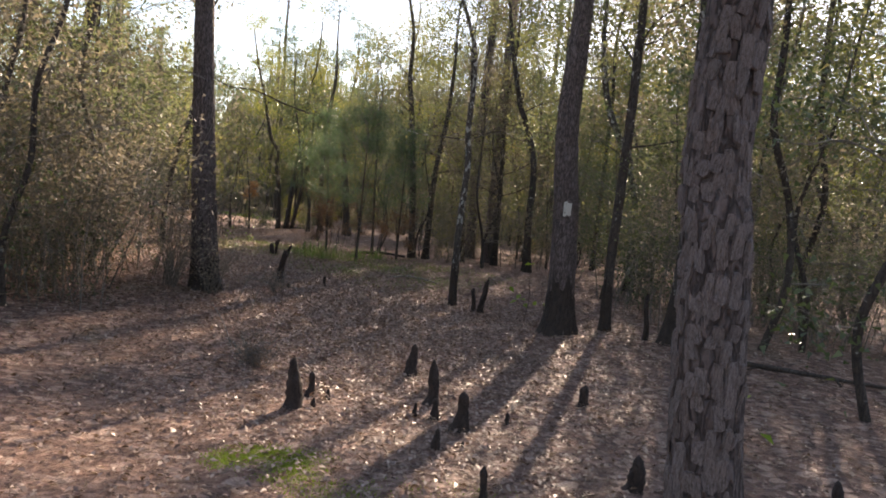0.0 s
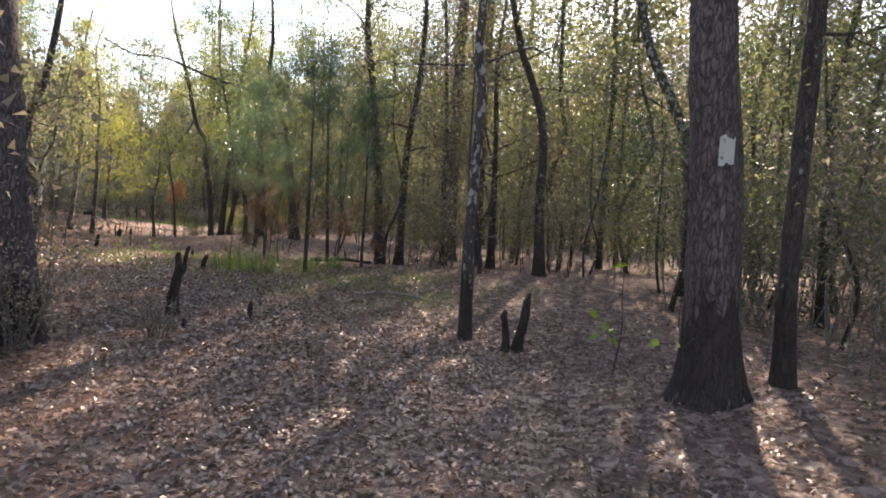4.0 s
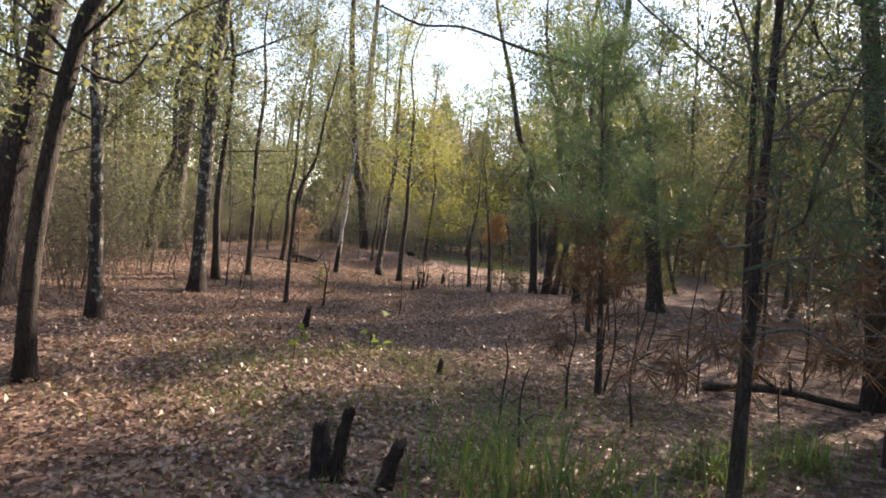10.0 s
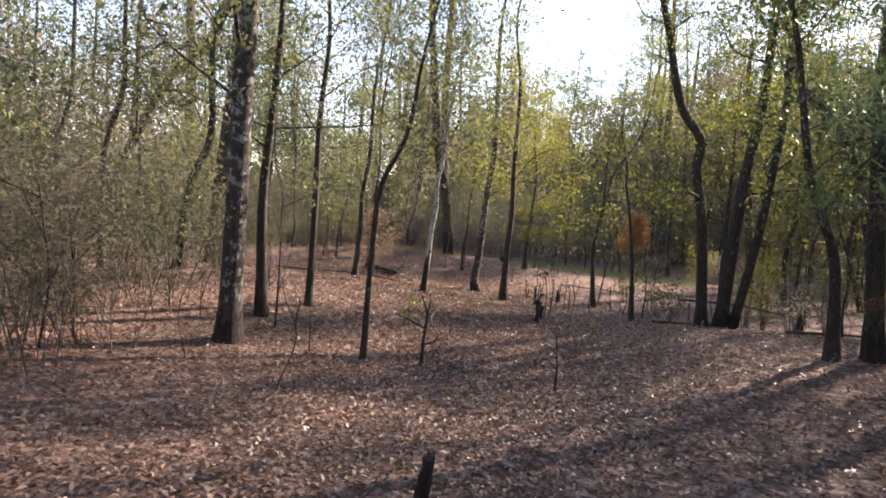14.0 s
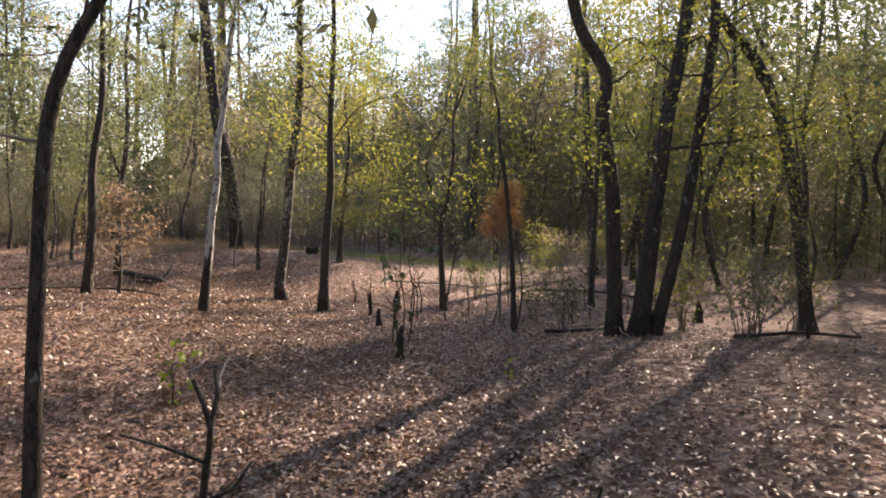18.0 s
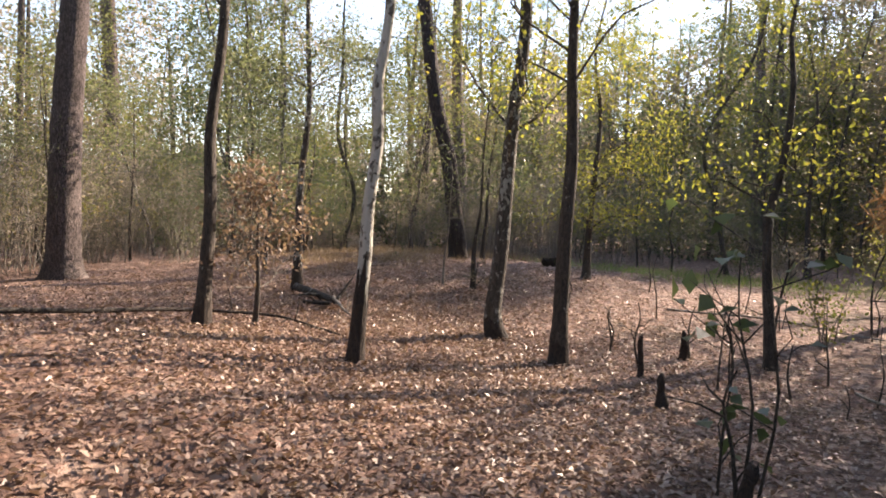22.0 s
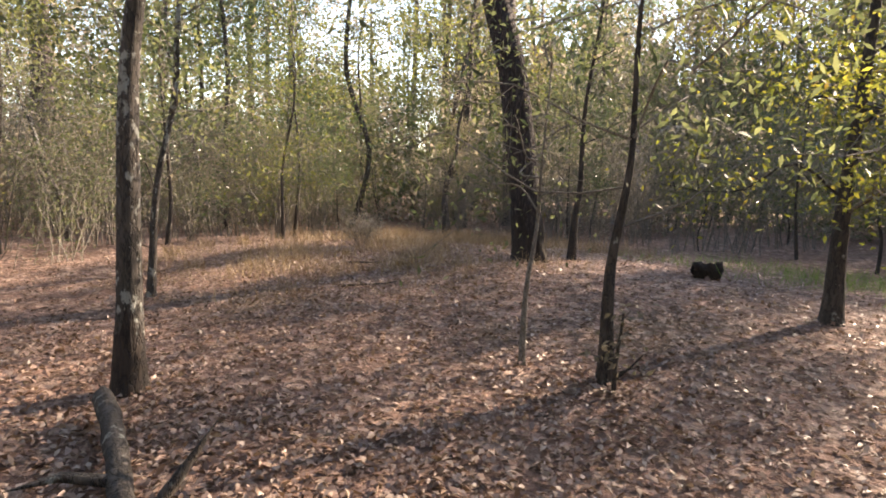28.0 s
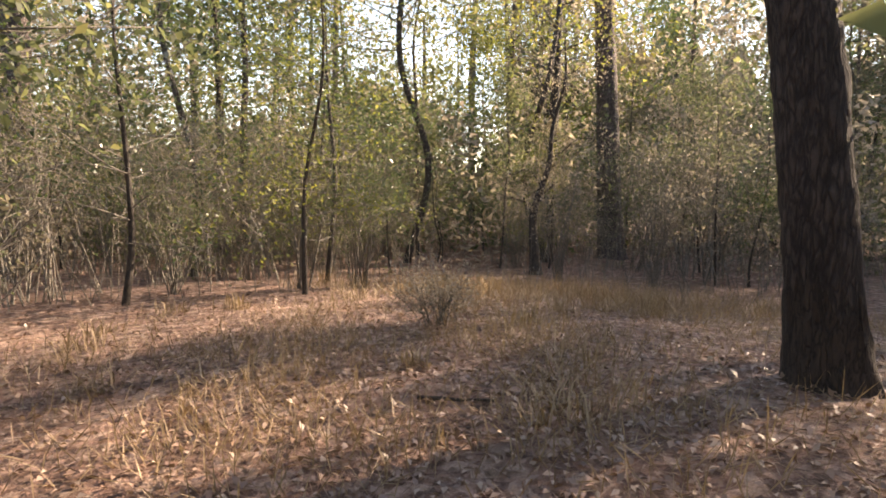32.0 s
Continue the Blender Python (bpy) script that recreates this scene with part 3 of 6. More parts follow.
# hardwoods with places of their own along the walk
OAK = "crooked dark hardwood with lichen spots and small olive leaves"
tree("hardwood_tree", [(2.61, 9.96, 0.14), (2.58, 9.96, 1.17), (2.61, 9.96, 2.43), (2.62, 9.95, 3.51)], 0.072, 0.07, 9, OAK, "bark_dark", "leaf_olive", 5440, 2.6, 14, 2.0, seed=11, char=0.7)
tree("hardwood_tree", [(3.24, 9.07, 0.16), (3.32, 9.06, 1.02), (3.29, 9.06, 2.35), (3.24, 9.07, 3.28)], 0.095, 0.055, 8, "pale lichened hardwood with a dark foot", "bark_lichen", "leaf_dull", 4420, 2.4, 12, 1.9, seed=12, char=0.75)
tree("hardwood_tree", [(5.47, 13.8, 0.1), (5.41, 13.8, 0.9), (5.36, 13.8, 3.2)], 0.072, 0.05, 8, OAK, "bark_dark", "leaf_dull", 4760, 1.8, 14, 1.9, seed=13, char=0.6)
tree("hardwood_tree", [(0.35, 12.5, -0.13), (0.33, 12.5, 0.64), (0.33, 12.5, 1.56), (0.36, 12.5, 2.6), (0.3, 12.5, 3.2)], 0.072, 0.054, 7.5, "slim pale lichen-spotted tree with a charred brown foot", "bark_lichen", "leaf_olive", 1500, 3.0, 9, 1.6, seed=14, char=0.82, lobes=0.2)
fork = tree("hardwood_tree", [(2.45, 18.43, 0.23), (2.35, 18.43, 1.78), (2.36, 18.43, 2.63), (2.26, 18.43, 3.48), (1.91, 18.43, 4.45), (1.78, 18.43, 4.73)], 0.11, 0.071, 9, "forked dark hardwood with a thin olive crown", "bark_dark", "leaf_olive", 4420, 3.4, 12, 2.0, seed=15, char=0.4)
tree("hardwood_tree", [(1.63, 19.92, 0.2), (1.61, 19.91, 1.67), (1.56, 19.91, 3.2)], 0.09, 0.06, 8, OAK, "bark_dark", "leaf_dull", 5100, 1.8, 14, 2.0, seed=16, char=0.5)
tree("hardwood_tree", [(-0.88, 21.28, 0.05), (-1.09, 21.29, 2.41), (-1.35, 21.3, 4.63), (-1.52, 21.31, 5.73)], 0.115, 0.073, 10, OAK, "bark_dark", "leaf_olive", 5100, 3.0, 14, 2.2, seed=17, char=0.4)
tree("hardwood_tree", [(-0.44, 20.78, 0.09), (-0.41, 20.79, 2.6), (-0.26, 20.81, 4.03), (-0.19, 20.82, 4.75)], 0.1, 0.064, 9, "dark forked hardwood with spreading limbs", "bark_dark", "leaf_olive", 4760, 2.6, 13, 2.2, seed=18, char=0.35)
tree("hardwood_tree", [(0.73, 22.29, 0.05), (0.64, 22.28, 1.61), (0.61, 22.27, 3.26), (0.56, 22.27, 3.92)], 0.09, 0.058, 9, OAK, "bark_dark", "leaf_yellow", 4420, 2.6, 13, 2.0, seed=19, char=0.4)
tree("hardwood_tree", [(-2.12, 20.88, 0.1), (-2.2, 20.86, 1.62), (-2.28, 20.85, 3.24)], 0.044, 0.029, 6, "slender dark young hardwood", "bark_dark", "leaf_olive", 1600, 1.8, 10, 1.4, seed=20)
tree("hardwood_tree", [(4.89, 16.98, 0.13), (4.83, 16.98, 1.86), (4.62, 16.99, 3.17), (3.88, 17.02, 4.67)], 0.115, 0.085, 9, "leaning hardwood with flaking bark", "bark_lichen", "leaf_olive", 4760, 2.2, 14, 2.2, seed=21, char=0.4)
tree("arching_tree", [(-3.8, 26.59, 0.31), (-4.05, 26.44, 2.74), (-4.39, 26.24, 4.26), (-5.04, 25.85, 4.74), (-6.2, 25.2, 4.98), (-7.4, 24.7, 5.35), (-8.1, 24.2, 5.3), (-8.8, 23.9, 5.6)], 0.15, 0.018, 5.7, "old hardwood whose bare trunk arches over", "bark_dark", "leaf_olive", 1500, 3.4, 20, 1.5, seed=22)
tree("hardwood_tree", [(-9.11, 18.67, 0.15), (-9.17, 18.64, 1.4), (-9.23, 18.6, 2.55), (-9.27, 18.58, 2.92)], 0.086, 0.057, 8, "grey lichened trunk with thin low twigs", "bark_lichen", "leaf_olive", 4080, 1.4, 13, 1.7, seed=23, char=0.3)
tree("hardwood_tree", [(-11.87, 22.92, -0.03), (-11.86, 22.93, 2.16), (-11.86, 22.93, 3.53), (-11.81, 22.95, 4.57)], 0.14, 0.125, 10, "stout dark hardwood with pale lichen patches", "bark_lichen", "leaf_olive", 5780, 3.0, 15, 2.6, seed=24, char=0.35)
tree("hardwood_tree", [(-12.57, 24.14, 0.11), (-12.64, 24.1, 1.79), (-12.58, 24.13, 3.01)], 0.085, 0.056, 8, OAK, "bark_dark", "leaf_olive", 6200, 2.3, 16, 2.2, seed=25, char=0.3)
tree("hardwood_tree", [(-16.1, 25.35, 0.4), (-15.97, 25.4, 1.95), (-15.68, 25.6, 3.02)], 0.105, 0.07, 8, OAK, "bark_dark", "leaf_olive", 4420, 2.2, 12, 2.1, seed=26)
tree("hardwood_tree", [(-12.67, 25.24, 0.3), (-12.66, 25.25, 1.56), (-12.67, 25.25, 3.18)], 0.06, 0.046, 7, OAK, "bark_dark", "leaf_olive", 5600, 2.2, 16, 2.3, seed=27)
tree("hardwood_tree", [(-10.37, 23.77, -0.14), (-10.35, 23.79, 1.23), (-10.29, 23.82, 2.05), (-10.05, 23.96, 2.72)], 0.041, 0.028, 5.5, "slender crooked young hardwood", "bark_dark", "leaf_olive", 3200, 1.8, 14, 1.6, seed=28)
tree("leaning_tree", [(-23.4, 27.91, 0.02), (-22.6, 28.36, 2.75), (-21.62, 28.9, 5.06), (-20.73, 29.39, 6.03)], 0.16, 0.12, 9, "dark trunk leaning far over", "bark_dark", "leaf_olive", 4080, 4, 12, 2.4, seed=29)
tree("hardwood_tree", [(-4.91, 26.86, 0.4), (-5.01, 26.81, 1.93), (-5.08, 26.77, 3.92), (-5.0, 26.81, 5.11)], 0.11, 0.079, 9, OAK, "bark_dark", "leaf_green", 5440, 1.8, 15, 1.9, seed=30, char=0.4)
tree("hardwood_tree", [(-5.35, 26.64, 0.4), (-5.42, 26.6, 1.5), (-5.75, 26.41, 2.52)], 0.08, 0.048, 7, "bushy dark-green evergreen hardwood", "bark_dark", "leaf_green", 5780, 1.0, 16, 1.4, seed=31)
tree("hardwood_tree", [(-4.65, 32.65, -0.1), (-5.06, 32.56, 2.45), (-5.56, 32.44, 3.9), (-6.34, 32.26, 4.9)], 0.105, 0.075, 8, "dark trunk bending over to one side", "bark_dark", "leaf_olive", 4760, 3.0, 13, 2.2, seed=32)

tree("hardwood_tree", [(-6.82, 16.39, 0.17), (-6.83, 16.38, 0.85), (-6.77, 16.42, 1.8), (-6.62, 16.5, 2.75), (-6.5, 16.57, 3.15)], 0.06, 0.06, 7, "dark trunk leaning, with low leafy twigs", "bark_dark", "leaf_olive", 2200, 1.6, 12, 1.5, seed=53, char=0.3)

# the clump of three stems
CLUMP = "tall dark stem of a three-stemmed clump"
tree("clump_tree", [(-7.62, 31.0, 0), (-7.74, 30.85, 1.95), (-7.92, 30.8, 2.95), (-7.9, 30.8, 3.6), (-8.3, 30.7, 4.3)], 0.108, 0.085, 9, CLUMP, "bark_dark", "leaf_gold", 5200, 2.2, 13, 2.2, seed=33, char=0.3, group="clump stems")
tree("clump_tree", [(-7.3, 31.05, 0), (-7.17, 30.95, 1.63), (-7.05, 30.95, 3.0), (-6.87, 31.0, 4.3)], 0.128, 0.085, 10, CLUMP, "bark_dark", "leaf_gold", 5200, 2.4, 13, 2.2, seed=34, char=0.35, group="clump stems")
tree("clump_tree", [(-7.1, 31.1, 0), (-6.8, 31.0, 1.45), (-6.6, 31.05, 3.0), (-6.48, 31.1, 4.3)], 0.088, 0.066, 8, CLUMP, "bark_dark", "leaf_gold", 4200, 2.4, 11, 2.0, seed=35, char=0.3, group="clump stems")

# the slim trees round the sunlit floor
SLIM = "slim hardwood with mottled bark and a thin yellow-green crown"
tree("slim_tree", [(-15.62, 30.07, 0.12), (-15.56, 30.12, 1.29), (-15.56, 30.12, 2.18), (-15.46, 30.19, 3.26)], 0.072, 0.05, 8, SLIM, "bark_dark", "leaf_olive", 6600, 2.4, 20, 2.7, spread=0.34, rise=0.85, seed=36, char=0.25, group="slim trees")
tree("slim_tree", [(-13.78, 30.37, -0.04), (-13.71, 30.41, 0.89), (-13.69, 30.43, 1.42), (-13.63, 30.47, 1.98), (-13.63, 30.46, 2.54), (-13.57, 30.51, 3.05)], 0.066, 0.047, 8, "slim crooked tree with a pale sunlit flank", "bark_pale", "leaf_olive", 4600, 2.7, 15, 2.5, rise=0.85, seed=37, char=0.85, group="slim trees")
tree("slim_tree", [(-13.78, 33.02, -0.18), (-13.83, 32.99, 0.14), (-13.79, 33.01, 0.61), (-13.75, 33.03, 1.04), (-13.72, 33.05, 1.68), (-13.67, 33.09, 2.6), (-13.57, 33.16, 3.77)], 0.098, 0.075, 9, "slim tree with pale lichen blotches and a flared foot", "bark_lichen", "leaf_gold", 4600, 1.9, 18, 2.0, rise=0.85, seed=138, char=0.25, group="slim trees", lobes=0.8)
tree("slim_tree", [(-12.71, 32.49, -0.2), (-12.68, 32.51, 1.11), (-12.64, 32.54, 2.0), (-12.66, 32.52, 2.92), (-12.66, 32.52, 3.43)], 0.09, 0.051, 9, "slim brown-barked tree with forking limbs", "bark_dark", "leaf_gold", 3600, 2.0, 15, 2.2, rise=0.85, seed=39, char=0.3, group="slim trees")
tree("slim_tree", [(-17.89, 33.55, 0.14), (-17.87, 33.56, 1.1), (-17.85, 33.57, 1.97), (-17.75, 33.63, 3.14)], 0.08, 0.046, 8.5, "grey lichened trunk beside the shaded clearing", "bark_lichen", "leaf_olive", 5200, 1.8, 17, 2.1, seed=40, char=0.45, group="slim trees")
tree("young_tree", [(-15.67, 35.52, 0.14), (-15.67, 35.52, 0.88), (-15.59, 35.57, 1.56)], 0.048, 0.02, 4.2, "small crooked tree with drooping olive leaves", "bark_dark", "leaf_olive", 2800, 0.9, 15, 1.7, (0.085, 0.027), seed=41, sag=0.35)
tree("sapling", [(-16.27, 35.48, 0.14), (-16.26, 35.49, 0.67), (-16.2, 35.5, 1.1)], 0.022, 0.014, 2.0, "thin brown sapling with few leaves", "twig", "leaf_olive", 420, 0.6, 7, 0.6, (0.045, 0.02), seed=42, sides=7)
tree("young_tree", [(-14.76, 38.3, 0.25), (-14.73, 38.32, 1.34), (-14.66, 38.35, 2.29)], 0.08, 0.05, 5.6, "small tree with bright yellow-green sunlit leaves", "bark_dark", "leaf_gold", 8200, 0.9, 20, 1.7, (0.07, 0.03), 0.24, seed=43, sag=0.3)
tree("slim_tree", [(-11.58, 45.66, 0), (-11.63, 45.63, 1.86)], 0.085, 0.057, 6, SLIM, "bark_dark", "leaf_gold", 1400, 2.0, 10, 1.6, seed=44)
tree("young_tree", [(-18.07, 39.82, 0.41), (-18.04, 39.84, 0.99), (-18.0, 39.87, 1.4)], 0.056, 0.036, 4.2, "small dark tree close behind the big pine", "bark_dark", "leaf_olive", 2600, 1.2, 12, 1.3, (0.065, 0.03), seed=45)
tree("slim_tree", [(-20.57, 35.18, 0.2), (-20.51, 35.23, 1.26), (-20.35, 35.35, 2.2), (-20.32, 35.38, 2.89)], 0.039, 0.026, 6, "thin grey tree with a drooping crown", "bark_lichen", "leaf_olive", 3740, 1.5, 12, 1.5, seed=46)
tree("slim_tree", [(-21.26, 35.26, 0.2), (-21.16, 35.33, 0.98), (-21.19, 35.31, 1.55)], 0.029, 0.021, 5, "thin forked grey tree", "bark_lichen", "leaf_olive", 1600, 1.5, 10, 1.4, seed=47)
tree("slim_tree", [(-26.79, 49.32, 0), (-26.73, 49.38, 2.32), (-26.67, 49.43, 4.84)], 0.17, 0.11, 9, "dark trunk against pale brush", "bark_dark", "leaf_dull", 4420, 3.0, 12, 2.2, seed=48)
tree("young_tree", [(-9.1, 31.41, -0.17), (-9.19, 31.39, 1.12), (-9.32, 31.35, 2.17), (-9.42, 31.32, 2.69)], 0.046, 0.026, 4.4, "thin sapling with sparse yellowing leaves", "bark_dark", "leaf_gold", 700, 1.8, 9, 1.2, seed=49)
tree("young_tree", [(-10.8, 33.92, -0.2), (-10.89, 33.9, 1.23), (-10.77, 33.93, 2.03)], 0.065, 0.04, 4.6, "thin sapling with sparse yellowing leaves", "bark_dark", "leaf_gold", 700, 1.8, 9, 1.2, seed=50)
tree("hardwood_tree", [(-8.0, 41.86, 0), (-8.26, 41.79, 2.96), (-8.56, 41.7, 6.98)], 0.135, 0.094, 9, OAK, "bark_dark", "leaf_yellow", 1100, 3, 13, 2.2, seed=51)
tree("young_tree", [(-8.01, 35.61, -0.2), (-8.0, 35.61, 1.93), (-7.97, 35.62, 3.62)], 0.06, 0.038, 6, "thin sapling with sparse yellowing leaves", "bark_dark", "leaf_yellow", 3000, 2.0, 14, 1.8, seed=52)


# ---- young pines, with dead lower needles ----
def young_pine(x, y, height, seed, label, dead=0.35, lean=(0.0, 0.0)):
    rng = np.random.default_rng(seed)
    r0 = 0.009 * height + 0.004
    base, path, radii, mesh = stem([(x, y, 0), (x + lean[0] * 0.4, y + lean[1] * 0.4, height * 0.4), (x + lean[0], y + lean[1], height * 0.8)], r0, r0 * 0.4, height, rng, 9, lobes=0.1)
    root = thing("young_pine", x, y, label, "tree", "young pines")
    part("trunk", to_mesh("trunk", *mesh, MAT["bark_dark"]), root)
    low, tips_low = grow(path[path[:, 2] < height * 0.5], radii, height * 0.16, rng, 9, 0.17 * height, 0.2, 3, 0.3)
    high, tips = grow(path, radii, height * 0.34, rng, 26, 0.31 * height, 0.5, 5, 0.0)
    part("branchwork", to_mesh("branchwork", *join(*[q for o in low + high for q in o]), MAT["twig"]), root)["kind"] = "stuff"
    v, f = needles(foliage_points(tips, int(170 + 75 * height), 0.13, rng), 0.21, 0.0065, rng, 16, 0.3)
    part("crown", to_mesh("crown", v, f, MAT["needle_green"], False), root, "blue-green long needles")
    if dead:
        v, f = needles(foliage_points(tips_low, int(dead * 150), 0.08, rng), 0.2, 0.009, rng, 14, -0.5)
        part("dead_foliage", to_mesh("dead_foliage", v, f, MAT["needle_dead"], False), root, "rust-brown dead hanging needles")["kind"] = "stuff"
    return root


YP = "young pine with blue-green needles and rusty dead lower boughs"
young_pine(-2.1, 16.9, 3.9, 61, YP, 0.5)
young_pine(-3.3, 19.4, 3.2, 62, YP, 0.8, (-0.2, 0.1))
young_pine(-1.2, 18.6, 3.2, 63, YP, 0.6)
young_pine(-4.4, 23.6, 4.2, 64, YP, 0.6)

# dead rusty pine top hung up among the saplings
hung = thing("dead_pine_sapling", -9.5, 32.6, "small dead pine with bright orange-brown needles", "tree")
_rng = np.random.default_rng(70)
_b, _p, _r, _m = stem([(-9.5, 32.6, 0), (-9.52, 32.6, 1.2), (-9.42, 32.62, 2.0)], 0.022, 0.012, 2.2, _rng, 7)
part("trunk", to_mesh("trunk", *_m, MAT["twig"]), hung)
_l, _t = grow(_p, _r, 1.6, _rng, 10, 0.34, 0.2, 4, 0.3)
part("branchwork", to_mesh("branchwork", *join(*[q for o in _l for q in o]), MAT["twig"]), hung)["kind"] = "stuff"
part("foliage", to_mesh("foliage", *needles(foliage_points(_t[_t[:, 2] > 1.4], 230, 0.08, _rng), 0.17, 0.009, _rng, 14, -0.4), MAT["needle_rust"], False), hung)["kind"] = "stuff"


# ---- saplings and shrubs with dead leaves ----
def shrub(name, x, y, height, width, seed, label, leaf="leaf_dull", n=900, stems=7, size=(0.05, 0.024), bark="twig", group="", category="shrub", spread=0.14, droop=0.2, fine=True, twigs=5):
    rng = np.random.default_rng(seed)
    root = thing(name, x, y, label, category, group)
    woody, tips = [], []
    for k in range(stems):
        a = rng.uniform(0, 6.28)
        d = np.array([math.cos(a), math.sin(a), 0]) * width * rng.uniform(0.25, 1.0)
        h = height * rng.uniform(0.6, 1.05)
        foot = np.array([rng.normal(0, 0.05 if fine else 0.32 * width), rng.normal(0, 0.05 if fine else 0.32 * width), -0.04])
        line = spline([foot, foot + d * 0.3 + [0, 0, h * 0.4], foot + d * 0.65 + [0, 0, h * 0.75] + rng.normal(0, 0.05, 3) * height, foot + d + [0, 0, h]], h / 6)
        r = 0.003 + (0.006 if fine else 0.0035) * height * rng.uniform(0.6, 1.2)
        woody.append(tube(line, np.linspace(r, 0.003, len(line)), 3))
        for _ in range(twigs):
            j = rng.integers(len(line) // 3, len(line))
            dd = unit(rng.normal(0, 1, 3) + d / max(width, 0.1) * 0.6 + [0, 0, 0.4]) * height * rng.uniform(0.12, 0.28)
            tw = np.array([line[j], line[j] + dd * 0.5 + rng.normal(0, 0.03, 3), line[j] + dd])
            woody.append(tube(tw, [0.004, 0.003, 0.002], 3))
            tips += [tw[1], tw[2]]
        tips += list(line[len(line) // 2 if fine else 1 :])
    part("twig_tangle", to_mesh("twig_tangle", *join(*woody), MAT[bark]), root)["kind"] = "stuff"
    if n:
        v, f = (leaves if fine else sprays)(foliage_points(np.array(tips), n, spread, rng, 1.2 if fine else 0.4), *size, rng, droop=droop)
        part("foliage", to_mesh("foliage", v, f, MAT[leaf], False), root)
    return root


tree("dead_leaf_sapling", [(-15.6, 30.75, 0.1), (-15.56, 30.76, 0.5), (-15.62, 30.8, 1.0)], 0.034, 0.016, 1.55, "young beech-like sapling holding dry reddish-tan leaves", "bark_dark", "leaf_brown", 1300, 0.22, 22, 0.8, (0.064, 0.036), 0.12, 80, 8, lobes=0.2, rise=0.7, category="sapling")



# ---- the forest all round ----
def far_leaf_material():
    m, nt, out = material("far_leaf")
    pos = coords(nt, world_space=True)
    col = ramp(nt, noise_tex(nt, pos, 0.55, 6.0, 0.75), [(0.3, (0.05, 0.055, 0.03)), (0.5, (0.14, 0.14, 0.075)), (0.7, (0.26, 0.24, 0.15))])
    surface(nt, out, col, 0.9, bump(nt, noise_tex(nt, pos, 3.0, 5.0, 0.7), 1.0, 0.4))
    return m


MAT["far_leaf"] = far_leaf_material()
WALK = np.array([(0, 0), (-0.3, 4), (-0.75, 7.5), (-1.1, 11), (-2.1, 13.3), (-4.5, 16.1), (-6.6, 18.5), (-7.9, 21.3), (-8.7, 24.4), (-10.1, 26.2),
                 (-11.3, 28.1), (-12.8, 30.2), (-14.4, 32.0), (-16.2, 33.6), (-17.6, 35.0)])
_fine = np.concatenate([a + (b - a) * np.linspace(0, 1, 9)[:-1, None] for a, b in zip(WALK[:-1], WALK[1:])])


def off_walk(x, y):
    return float(np.min(np.hypot(_fine[:, 0] - x, _fine[:, 1] - y)))


# open floor: centre and half axes
CLEAR = [(-0.5, 8, 4.2, 8.5), (-4, 17, 4.0, 4.0), (-8, 22, 3.2, 4.5), (-11, 30, 5.5, 6.5), (-12.5, 38, 5.0, 7.0), (-19.5, 37, 5.0, 7.0), (-22.5, 42, 5.0, 5.0), (-17, 31, 4.0, 4.5), (-6, 27, 4.5, 3.5)]


def is_clear(x, y, grow_by=0.0):
    return any(((x - cx) / (ax + grow_by)) ** 2 + ((y - cy) / (ay + grow_by)) ** 2 < 1 for cx, cy, ax, ay in CLEAR)


